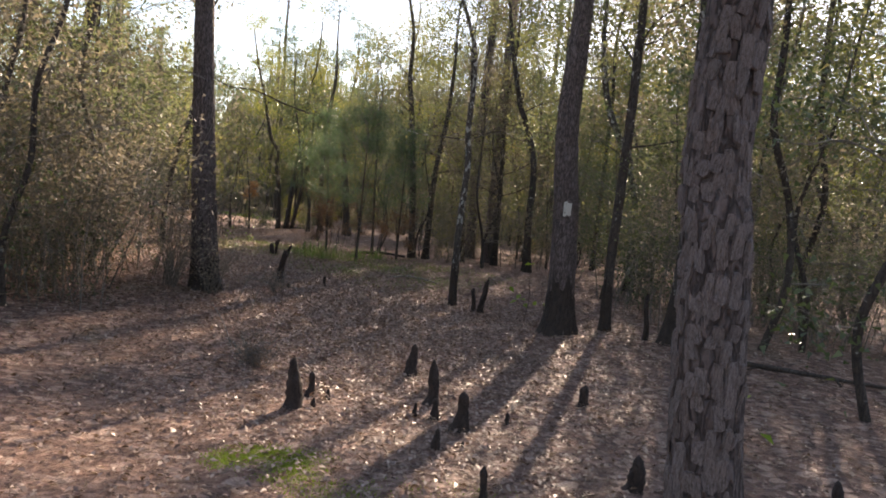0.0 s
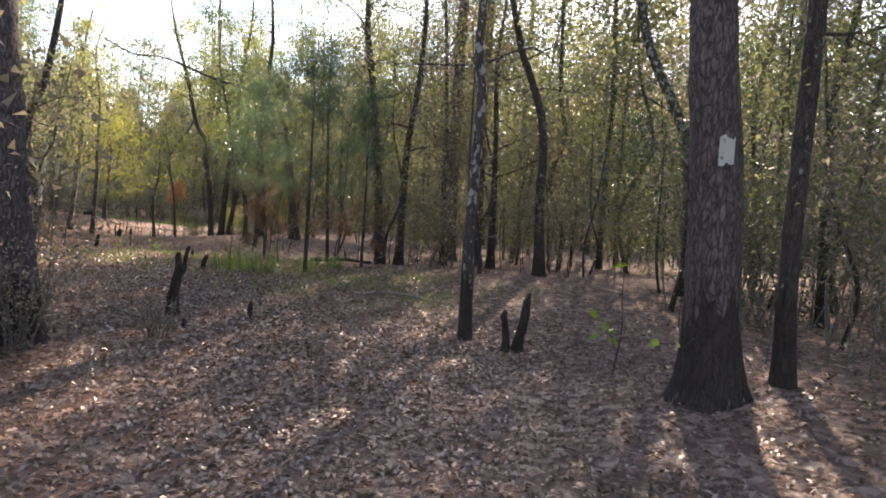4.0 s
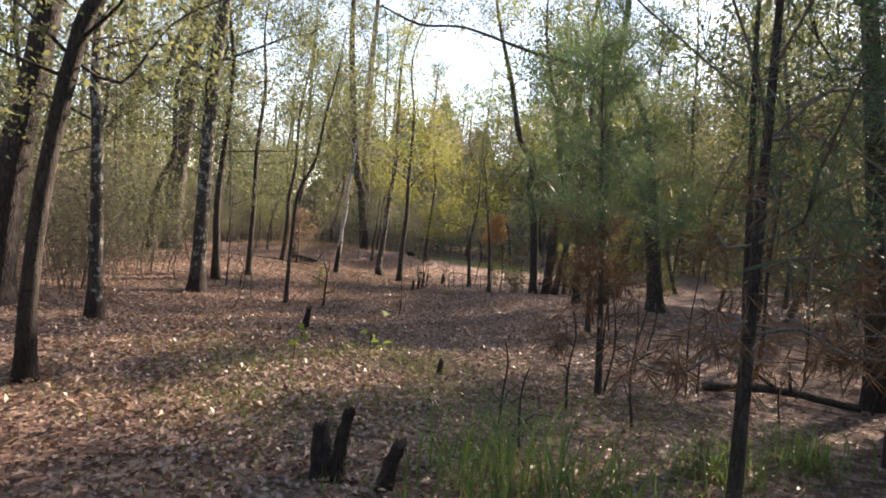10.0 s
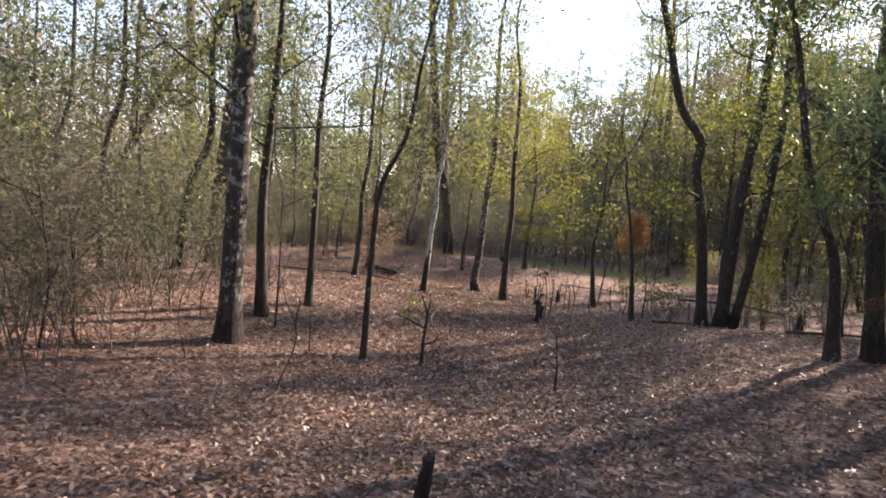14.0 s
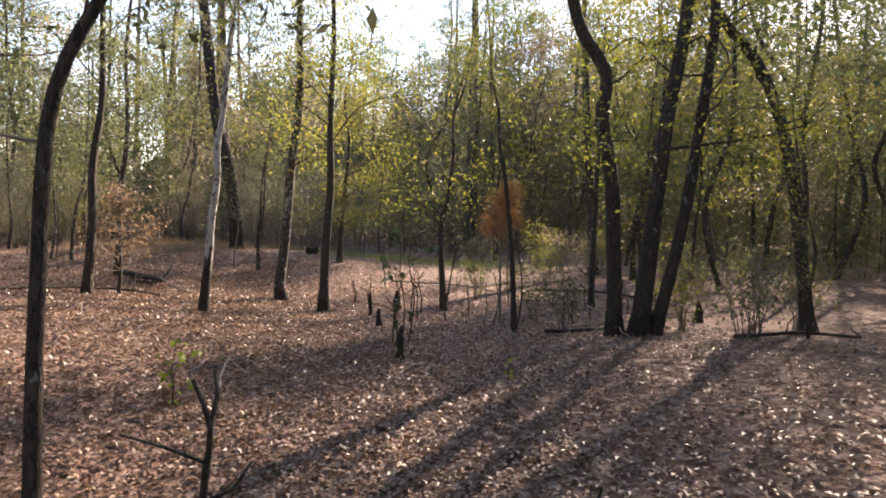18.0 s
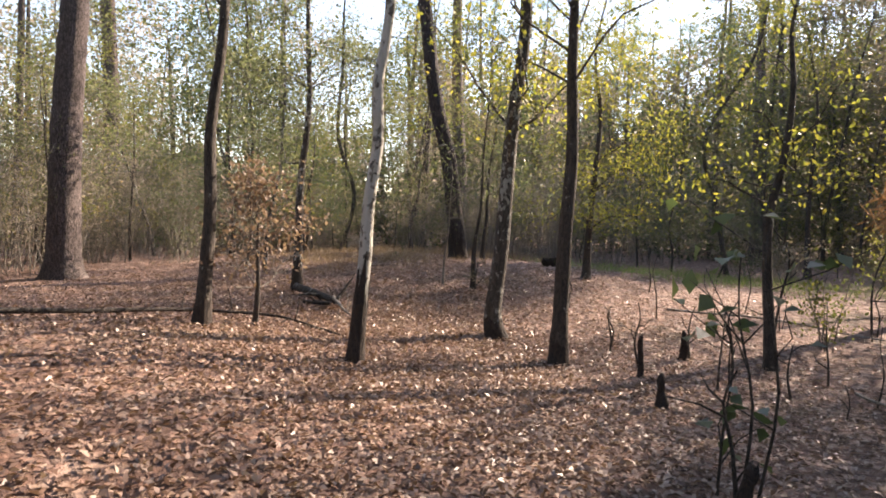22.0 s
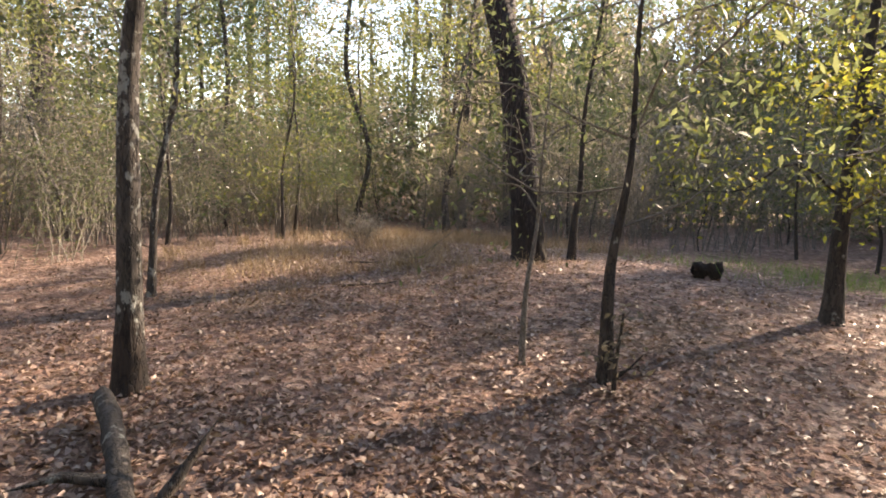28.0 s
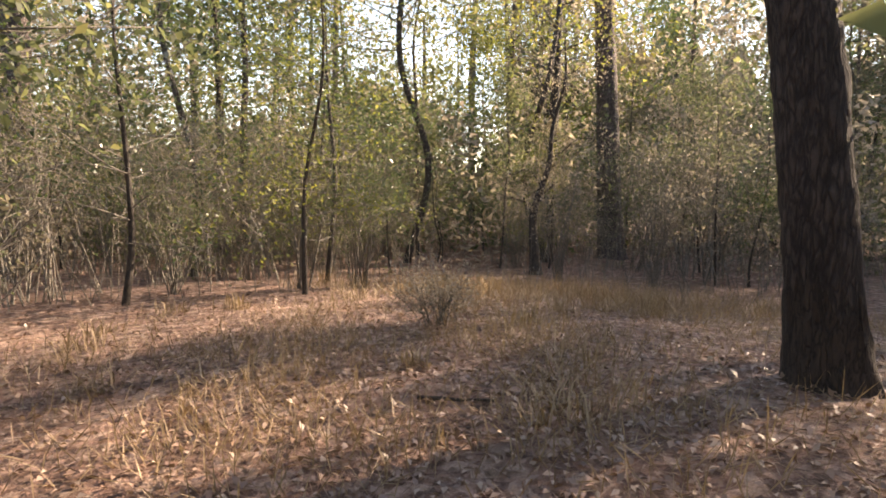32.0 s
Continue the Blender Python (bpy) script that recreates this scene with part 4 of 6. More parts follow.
def forest_prototypes():
    out = []
    kinds = [("leaf_olive", "bark_dark", "hardwood_tree", 1.6), ("leaf_olive", "bark_lichen", "hardwood_tree", 1.2), ("leaf_yellow", "bark_dark", "hardwood_tree", 1.6),
             ("leaf_green", "bark_dark", "hardwood_tree", 1.0), ("leaf_dull", "bark_dark", "hardwood_tree", 1.2), ("leaf_yellow", "bark_lichen", "hardwood_tree", 2.2)]
    names = {"leaf_olive": "olive-green", "leaf_yellow": "yellow-green", "leaf_green": "dark green", "leaf_dull": "dull brownish"}
    for k, (leaf, bark, name, start) in enumerate(kinds):
        rng = np.random.default_rng(200 + k)
        h = rng.uniform(8.5, 11.5)
        lean = rng.normal(0, 0.35, 2)
        bow = rng.normal(0, 0.13, (4, 2))
        pts = [(0, 500, 0), (bow[0][0], 500 + bow[0][1], 1.2), (lean[0] * 0.4 + bow[1][0], 500 + lean[1] * 0.4 + bow[1][1], 2.4), (lean[0] * 0.7 + bow[2][0], 500 + lean[1] * 0.7 + bow[2][1], 3.6), (lean[0] + bow[3][0], 500 + lean[1] + bow[3][1], 4.8)]
        out.append(tree(name, pts, rng.uniform(0.05, 0.095), rng.uniform(0.04, 0.06), h, f"woodland hardwood with a dark trunk and {names[leaf]} leaves", bark, leaf, 5600, start, 24, 2.5, (0.092, 0.056), 0.32, 300 + k, 8, "woodland trees", limb_parts=0, fine=False, lobes=0.3))
    for k in range(2):
        out.append(pine("pine_tree", [(0, 500, 0), (0.1, 500, 4), (0.15, 500.1, 9)], 0.17, 0.12, 18 + 2 * k, "tall woodland pine with a high dark crown", 320 + k, 8.5 + 2 * k, 330, 15, 2.8, 9, "tall pines", stubs=4, fine=False))
    for k, (leaf, bark, name, start) in enumerate(kinds):
        rng = np.random.default_rng(240 + k)
        pts = [(0, 500, 0), (0.1, 500.1, 2.0), (rng.normal(0, 0.4), 500.2, 5.0)]
        out.append(tree(name, pts, rng.uniform(0.07, 0.11), 0.06, rng.uniform(11, 15), f"woodland hardwood far back with {names[leaf]} leaves", bark, leaf, 3000, 1.6, 18, 2.8, (0.17, 0.115), 0.48, 340 + k, 6, "woodland trees", limb_parts=0, fine=False))
    for k, (leaf, words) in enumerate([("leaf_olive", "olive"), ("leaf_dull", "dull brown"), ("leaf_yellow", "yellowing"), ("leaf_dull", "few grey-brown")]):
        rng = np.random.default_rng(260 + k)
        bow = rng.normal(0, 0.12, (3, 2))
        pts = [(0, 500, 0), (bow[0][0], 500 + bow[0][1], 0.9), (bow[1][0] * 1.6, 500 + bow[1][1] * 1.6, 1.9), (bow[2][0] * 2.4, 500 + bow[2][1] * 2.4, 2.9)]
        out.append(tree("sapling", pts, rng.uniform(0.022, 0.034), 0.016, rng.uniform(4.0, 5.4), f"thin crooked sapling with {words} leaves", "bark_dark", leaf, 700 if k < 3 else 350, 0.9, 15, 1.1, (0.062, 0.034), 0.15, 360 + k, 6, "thin saplings", limb_parts=0, fine=False, lobes=0.1, category="tree"))
    for k, (leaf, words) in enumerate([("leaf_olive", "olive-green"), ("leaf_dull", "dull brownish"), ("leaf_olive", "greyed olive"), ("leaf_green", "dark green"), ("leaf_yellow", "yellowing")]):
        rng = np.random.default_rng(280 + k)
        bow = rng.normal(0, 0.1, (3, 2))
        pts = [(0, 500, 0), (bow[0][0], 500 + bow[0][1], 0.9), (bow[1][0] * 1.4, 500 + bow[1][1] * 1.4, 1.9), (bow[2][0] * 2.0, 500 + bow[2][1] * 2.0, 3.2)]
        out.append(tree("small_tree", pts, rng.uniform(0.03, 0.045), 0.022, rng.uniform(4.8, 6.0), f"crooked understory tree thick with {words} leaves", "bark_dark", leaf, 3500, 0.6, 26, 1.75, (0.06, 0.034), 0.2, 380 + k, 6, "understory trees", limb_parts=0, fine=False, lobes=0.15, rise=0.35, sag=0.25))
    # high-crowned kinds, used only for trees added as sun blockers and sky fill
    for k, (leaf, words) in enumerate([("leaf_olive", "olive-green"), ("leaf_yellow", "yellow-green"), ("leaf_olive", "thin olive")]):
        rng = np.random.default_rng(290 + k)
        bow = rng.normal(0, 0.3, (3, 2))
        pts = [(0, 500, 0), (bow[0][0], 500 + bow[0][1], 2.4), (bow[1][0] * 1.4, 500 + bow[1][1] * 1.4, 4.8), (bow[2][0] * 1.8, 500 + bow[2][1] * 1.8, 7.5)]
        out.append(tree("hardwood_tree", pts, 0.085, 0.06, 12.5, f"tall crooked hardwood with a high crown of {words} leaves", "bark_dark", leaf, 5600, 4.6, 26, 3.0, (0.105, 0.066), 0.42, 394 + k, 8, "woodland trees", limb_parts=0, fine=False, lobes=0.3, rise=0.45))
    return out


def brush_prototypes():
    out = []
    kinds = [("leaf_grey", "dense grey-brown leafy brush shrub"), ("leaf_grey", "tangled twiggy grey brush shrub"), ("leaf_olive", "olive-green leafy undergrowth shrub"), ("leaf_green", "dark evergreen undergrowth shrub"), ("leaf_yellow", "yellowing leafy undergrowth shrub"), ("leaf_dull", "dull brown-leaved undergrowth shrub")]
    for k, (leaf, words) in enumerate(kinds):
        n = 850 if k == 1 else 2050
        out.append(shrub("shrub", 0, 500, 2.5, 1.25, 400 + k, words, leaf, n, 16, (0.06, 0.03), group="undergrowth", spread=0.2, fine=False, twigs=5))
    for k, (leaf, words) in enumerate([("leaf_grey", "tall tangled thicket with dry drooping leaves"), ("leaf_olive", "tall olive thicket hung with fine leaves"), ("leaf_grey", "pale grey thicket of vines and fine twigs")]):
        out.append(shrub("shrub", 0, 500, 3.2, 1.2, 420 + k, words, leaf, 2900, 24, (0.044, 0.022), group="undergrowth", spread=0.2, droop=0.9, fine=False, twigs=6))
    return out


protos, brush = forest_prototypes(), brush_prototypes()
rng = np.random.default_rng(77)
FIXED = [(o.location.x, o.location.y) for o in scene.objects if o.parent is None and "label" in o.keys() and o.get("category") == "tree"]


def thin(x, y):
    """Where the wood is open and the sky shows."""
    a = math.degrees(math.atan2(y - 30, x + 13))
    return 140 < a < 162 and math.hypot(x + 13, y - 30) > 8


def low_sky(x, y):
    """Tallest growth that leaves the gap of sky over the clearing free."""
    a, d = math.degrees(math.atan2(y - 34.1, x + 16.7)), math.hypot(x + 16.7, y - 34.1)
    return 1.0 + 0.17 * d if 128 < a < 141 and d > 6 else 99.0


def scatter(count, box, near, gap, pick, sizes, spots):
    done = tries = 0
    while done < count and tries < count * 40:
        tries += 1
        x, y = rng.uniform(box[0], box[1]), rng.uniform(box[2], box[3])
        if is_clear(x, y) or off_walk(x, y) < near:
            continue
        if thin(x, y) and rng.uniform() < 0.9 and gap > 1.2:
            continue
        if any((x - a) ** 2 + (y - b) ** 2 < gap * gap for a, b in spots):
            continue
        s = rng.uniform(*sizes)
        along = ((x + 13.5) * SUN_WAY.x + (y - 31.5) * SUN_WAY.y) / SUN_FLAT
        across = ((x + 13.5) * SUN_WAY.y - (y - 31.5) * SUN_WAY.x) / SUN_FLAT
        if along > 0 and -4.8 < across < 2.6:
            s = min(s, 0.042 * (along - (13 if across > -2 else 7)))
        elif along > 3 and 2.6 < across < 11 and rng.uniform() < 0.8:
            s = min(s, 0.042 * (along - 8))
        if -20.5 < x < -14 and 41 < y < 56 and rng.uniform() < 0.75:
            continue
        sunny = 2.0 + 0.5 * (y - 44) if -30 < x < -17.5 and y > 45 and rng.uniform() < 0.93 else 99.0
        if s < 0.3:
            continue
        spots.append((x, y))
        proto = pick(x, y)
        tall = 19.0 if proto in protos[6:8] else 13.5 if proto in protos[8:14] else 6.0 if proto in protos[14:23] else 11.0
        if gap > 1.2:
            s = min(s, min(sunny, low_sky(x, y) if rng.uniform() < 0.8 else 99.0) / tall)
        if s < 0.6 and proto in protos[6:8]:
            proto = protos[0]
        m = pose(x, y, gz(x, y) - 0.03, rng.normal(0, 2.5), rng.normal(0, 2.5), rng.uniform(0, 360))
        ob = copy_thing(proto, m)
        ob.scale = (s * rng.uniform(0.9, 1.1), s * rng.uniform(0.9, 1.1), s)
        done += 1


def pick_tree(x, y):
    w = [5, 3, 1.5, 2.5, 4, 1, 1.4, 1.2]
    if y > 34 and x < -10:
        w = [2, 1.5, 0.8, 0.8, 6, 0.5, 2, 2]
    k = rng.choice(8, p=np.array(w) / sum(w))
    return protos[k + 8 if k < 6 and off_walk(x, y) > 13 else k]


def pick_brush(x, y):
    w = [3, 2, 3, 2, 1.5, 0.6] if y < 30 else [4, 3, 2, 1, 1.5, 0.6]
    return brush[rng.choice(6, p=np.array(w) / sum(w))]


SUN_FLAT = math.hypot(SUN_WAY.x, SUN_WAY.y)
spots = list(FIXED)
small = lambda x, y: protos[18 + rng.choice(5, p=[0.32, 0.22, 0.24, 0.12, 0.1])]  # noqa: E731
scatter(50, (-30, 16, 8, 48), 6.2, 1.6, pick_tree, (0.6, 1.1), spots)
scatter(48, (-44, 16, 24, 66), 7.0, 2.0, pick_tree, (0.8, 1.35), spots)
scatter(13, (-13, 0, 50, 66), 6.0, 2.0, lambda x, y: protos[8 + rng.choice([0, 1, 2, 4])], (0.8, 1.3), spots)
scatter(44, (-46, 14, 50, 84), 9.0, 2.5, lambda x, y: protos[6 + rng.choice(2)], (0.75, 1.1), spots)
scatter(6, (1.5, 13, 15, 36), 5.0, 2.0, lambda x, y: protos[rng.choice([0, 1, 4, 4, 2])], (0.75, 1.1), spots)
scatter(4, (-5, 4, 43, 52), 5.0, 1.9, lambda x, y: protos[rng.choice([0, 1, 2, 4, 6])], (0.7, 1.1), spots)
scatter(18, (-24, 0, 52, 70), 9.0, 2.2, lambda x, y: protos[6 + rng.choice(2)], (0.8, 1.05), spots)
# invented tall trees whose high crowns shade the path; the last three fill open sky
ADDED_TALL = [(-2.4, 41.5, 0.95), (-0.6, 44.5, 1.1), (0.9, 40.5, 0.95), (2.2, 45.8, 1.1), (-2.0, 47.6, 1.15), (1.6, 43.2, 1.05),
        (4.2, 41.5, 1.0), (6.4, 24.5, 0.8), (7.2, 17.6, 0.8), (2.6, 31.4, 1.05),
        (-13.6, 45.8, 0.8), (-13.0, 49.5, 0.95), (-1.2, 37.4, 0.85), (-3.0, 33.4, 0.6), (-4.8, 39.6, 0.9), (8.6, 21.4, 0.95), (9.6, 17.4, 0.9),
        (-6.3, 43.6, 0.62), (-5.2, 42.0, 0.6), (-6.9, 46.6, 0.74), (-28.5, 46.0, 1.0), (-30.5, 43.0, 0.95), (-26.6, 49.0, 0.95)]
for k, (x, y, s) in enumerate(ADDED_TALL):
    copy_thing(protos[23 + k % 3], pose(x, y, gz(x, y) - 0.03, 0, 0, 97 * k)).scale = (s, s, s)
    spots.append((x, y))
under = []
# dark leafy growth at the back of the clearing and on its shaded side
for k, (x, y, s, kind) in enumerate([(-24.6, 40.2, 0.85, 22), (-25.8, 38.4, 1.0, 21), (-26.9, 36.0, 0.95, 18), (-26.4, 42.0, 1.0, 21), (-16.4, 46.6, 0.75, 21), (-13.4, 43.6, 0.7, 18), (-14.9, 44.9, 0.75, 22)]):
    copy_thing(protos[kind], pose(x, y, gz(x, y) - 0.03, 0, 0, 131 * k)).scale = (s * 1.15, s * 1.15, s)
    under.append((x, y))
scatter(5, (-5.6, 0.5, 27, 33), 3.0, 1.3, small, (0.45, 0.75), under)
scatter(30, (-7, 11, 18, 32), 5.0, 1.5, small, (0.7, 1.15), under)
scatter(14, (3.4, 10, 8, 20), 3.8, 1.4, small, (0.7, 1.1), under)
scatter(7, (-6, 8, 44, 54), 5.0, 1.6, small, (0.65, 1.1), under)
scatter(26, (-32, -9, 16, 36), 6.0, 1.6, small, (0.7, 1.1), under)
scatter(26, (-36, -9, 38, 58), 6.0, 1.7, small, (0.7, 1.1), under)
for k, (x, y, s) in enumerate([(-6.6, 9.6, 0.85), (-7.3, 13.9, 0.9), (-8.2, 11.8, 1.0), (-7.6, 7.4, 0.9), (-9.5, 14.5, 1.05), (4.6, 9.2, 0.9), (5.6, 7.4, 0.95), (6.4, 11.4, 1.05), (4.2, 6.2, 0.8), (-5.3, 8.2, 0.8), (-6.3, 12.0, 0.95), (-7.3, 9.0, 1.0), (-10.5, 12.0, 0.9), (-9.0, 9.5, 1.1)]):
    copy_thing(protos[(4, 0, 4, 1, 0, 3, 0, 4, 3, 4, 0, 4, 1, 0)[k]], pose(x, y, gz(x, y) - 0.03, 0, 0, 71 * k)).scale = (s, s, s)
# the last one is added to cast shade on the floor near (-10, 32)
for k, (x, y, s) in enumerate([(-26.5, 47, 0.35), (-29, 41, 0.9), (-30, 48, 0.8), (-33, 44, 1.0), (-6.9, 41.0, 0.8)]):
    copy_thing(protos[8 + (0, 1, 0, 3, 2)[k]], pose(x, y, gz(x, y) - 0.03, 0, 0, 53 * k)).scale = (s, s, s)
for k, (x, y, s) in enumerate([(-14.2, 19.6, 0.9), (-12.8, 17.2, 0.9), (-15.8, 21.8, 1.0), (-17.4, 24.6, 1.0)]):
    copy_thing(protos[(3, 0, 3, 0)[k]], pose(x, y, gz(x, y) - 0.03, 0, 0, 83 * k)).scale = (s, s, s)
bspots = []
scatter(14, (-17, -10.5, 20, 27), 4.0, 0.8, lambda x, y: brush[rng.choice([3, 5, 5, 2])], (0.6, 1.2), bspots)
for k, (x, y, s) in enumerate([(-4.95, 9.0, 1.05), (-5.5, 10.1, 1.3), (-4.9, 11.9, 1.1), (-6.1, 8.2, 1.2), (-6.3, 11.2, 1.4), (-5.7, 12.9, 1.2), (-6.9, 9.7, 1.35), (-7.6, 12.2, 1.5), (-5.9, 7.0, 0.9)]):
    copy_thing(brush[(5, 1, 5, 3, 0)[k % 5]], pose(x, y, gz(x, y) - 0.03, 0, 0, 67 * k)).scale = (s, s, s)
scatter(22, (-9.5, -4.6, 8, 17), 4.2, 0.6, lambda x, y: brush[rng.choice([2, 1, 5, 5, 3])], (0.7, 1.5), bspots)
scatter(16, (3.6, 9, 9, 18), 3.2, 0.8, lambda x, y: brush[rng.choice([0, 2, 3])], (0.6, 1.2), bspots)
scatter(32, (-36, -16, 41, 51), 6.0, 0.8, lambda x, y: brush[rng.choice([0, 1, 2, 6, 6, 6, 7, 7, 8])], (0.7, 1.35), bspots)
scatter(40, (-34, -22, 28, 42), 5.0, 0.8, lambda x, y: brush[rng.choice([0, 2, 6, 6, 7, 7, 8])], (0.7, 1.3), bspots)
scatter(75, (-34, 14, 8, 54), 5.5, 0.9, pick_brush, (0.5, 1.15), bspots)
scatter(20, (-44, 20, 22, 66), 9.0, 1.6, pick_brush, (0.9, 1.6), bspots)
for o in protos + brush:
    for c in list(o.children_recursive):
        bpy.data.objects.remove(c)
    bpy.data.objects.remove(o)


def far_ridge():
    """The last line of the woods, far behind all else: lumpy crowns in one rough mass."""
    r = np.random.default_rng(95)
    m, n = 720, 14
    a = np.linspace(0, 2 * np.pi, m, endpoint=False)
    top = 17 + 2.5 * np.sin(13 * a) + 1.8 * np.sin(37 * a + 2) + 1.5 * np.sin(91 * a) + r.normal(0, 1.2, m)
    top = np.where((a > 2.2) & (a < 2.75), top * 0.5, top)
    t = np.linspace(0, 1, n)[:, None]
    d = 82 + 5 * t**2 + r.normal(0, 0.9, (n, m))
    v = np.stack([-8 + d * np.cos(a), 24 + d * np.sin(a), -1 + t * top * (1 + r.normal(0, 0.02, (n, m)))], -1).reshape(-1, 3)
    i, j = np.meshgrid(np.arange(n - 1), np.arange(m), indexing="ij")
    f = np.stack([i * m + j, i * m + (j + 1) % m, (i + 1) * m + (j + 1) % m, (i + 1) * m + j], -1).reshape(-1, 4)
    ob = new("backdrop", to_mesh("backdrop", v, f, MAT["far_leaf"], False))
    tagged(ob, "dull green mass of the farthest woods", "woods", kind="structure")


def far_woods():
    """The woods that close the view: crowns and thickets past all single trees, in four tones."""
    r = np.random.default_rng(90)
    tones = [("leaf_grey", "distant grey-brown woods"), ("leaf_olive", "distant olive-green woods"), ("leaf_green", "distant dark evergreen woods"), ("leaf_yellow", "distant yellowing trees")]
    spots = [[] for _ in tones]
    for k in range(620):
        ahead = k < 500
        a = r.uniform(0.7, 3.15) if ahead else r.uniform(0, 2 * np.pi)
        d = r.uniform(34, 66)
        tall = 8.0 + 13.0 * r.uniform() ** 1.2
        if 0.85 < a < 2.05:
            tall = min(tall, 0.5 * (d - 13))
        if 1.65 < a < 2.3:
            tall = max(4.0, min(tall, 0.46 * (d - 20)))
        elif 2.05 < a < 2.9 and r.uniform() < 0.2:
            tall = min(tall, 10.0)
        wide = r.uniform(1.1, 2.4)
        n = int((430 if ahead else 200) * wide * tall / 15)
        c = np.array([-8 + d * math.cos(a), 24 + d * math.sin(a)])
        if r.uniform() < 0.85:
            tall = min(tall, low_sky(*c))
        lobes = r.uniform(0, 1, (14, 1)) ** 0.8 * np.array([[0, 0, tall]]) + r.normal(0, 0.55, (14, 3)) * [wide, wide, 0.8]
        p = lobes[r.integers(0, 14, n)] + r.normal(0, 0.42, (n, 3)) * [wide, wide, 1.1]
        p[:, :2] += c
        p[:, 2] = np.abs(p[:, 2]) + gz(*c)
        spots[r.choice(4, p=[0.42, 0.32, 0.18, 0.08])].append(np.c_[p, np.full(n, 0.2 + 0.0035 * (d - 34))])
    for k in range(85):
        a, d, wide = r.uniform(0.55, 1.8), r.uniform(36, 56), r.uniform(1.8, 3.0)
        tall = 0.5 * (d - 13) if a < 1.05 else 0.4 * (d - 14)
        c = np.array([-8 + d * math.cos(a), 24 + d * math.sin(a)])
        tall = min(tall, low_sky(*c))
        n = int(460 * wide * min(1.0, tall / 9))
        lobes = np.array([[0, 0, tall]]) * r.uniform(0.45, 1.0, (16, 1)) + r.normal(0, 0.6, (16, 3)) * [wide, wide, 0.6]
        p = lobes[r.integers(0, 16, n)] + r.normal(0, 0.5, (n, 3)) * [wide, wide, 0.9]
        p[:, :2] += c
        p[:, 2] = np.abs(p[:, 2]) + gz(*c)
        spots[r.choice(4, p=[0.44, 0.34, 0.04, 0.18])].append(np.c_[p, np.full(n, 0.25)])
    for k in range(520):
        a, d, tall, wide = r.uniform(0.7, 3.15), r.uniform(30, 46), r.uniform(1.6, 4.6), r.uniform(0.8, 1.9)
        if 1.45 < a < 2.35 and r.uniform() < 0.65:
            continue
        n = int(260 * wide * tall / 4)
        c = np.array([-8 + d * math.cos(a), 24 + d * math.sin(a)])
        p = r.normal(0, 0.5, (n, 3)) * [wide, wide, 0] + np.array([c[0], c[1], gz(*c)])
        p[:, 2] += r.uniform(0, 1, n) * tall
        spots[r.choice(4, p=[0.6, 0.25, 0.12, 0.03])].append(np.c_[p, np.full(n, 0.19)])
    for (mat, words), some in zip(tones, spots):
        some = np.concatenate(some)
        ob = new("far_woods", to_mesh("far_woods", *sprays(some[:, :3], some[:, 3:], some[:, 3:] * 0.66, r), MAT[mat], False))
        tagged(ob, words + " closing the view", "woods", kind="stuff")
    stems = []
    for _ in range(240):
        t, dd = r.uniform(0, 2 * np.pi), r.uniform(44, 76)
        px, py = -8 + dd * math.cos(t), 24 + dd * math.sin(t)
        h = r.uniform(9, 18)
        line = np.array([[px, py, gz(px, py) - 0.1], [px + r.normal(0, 0.2), py + r.normal(0, 0.2), h * 0.5], [px + r.normal(0, 0.4), py, h]])
        w = r.uniform(0.1, 0.26)
        stems.append(tube(line, [w, w * 0.8, w * 0.3], 6))
    ob = new("far_stems", to_mesh("far_stems", *join(*stems), MAT["bark_dark"]))
    tagged(ob, "dark stems of the distant woods", "woods", kind="stuff")


far_woods()
far_ridge()


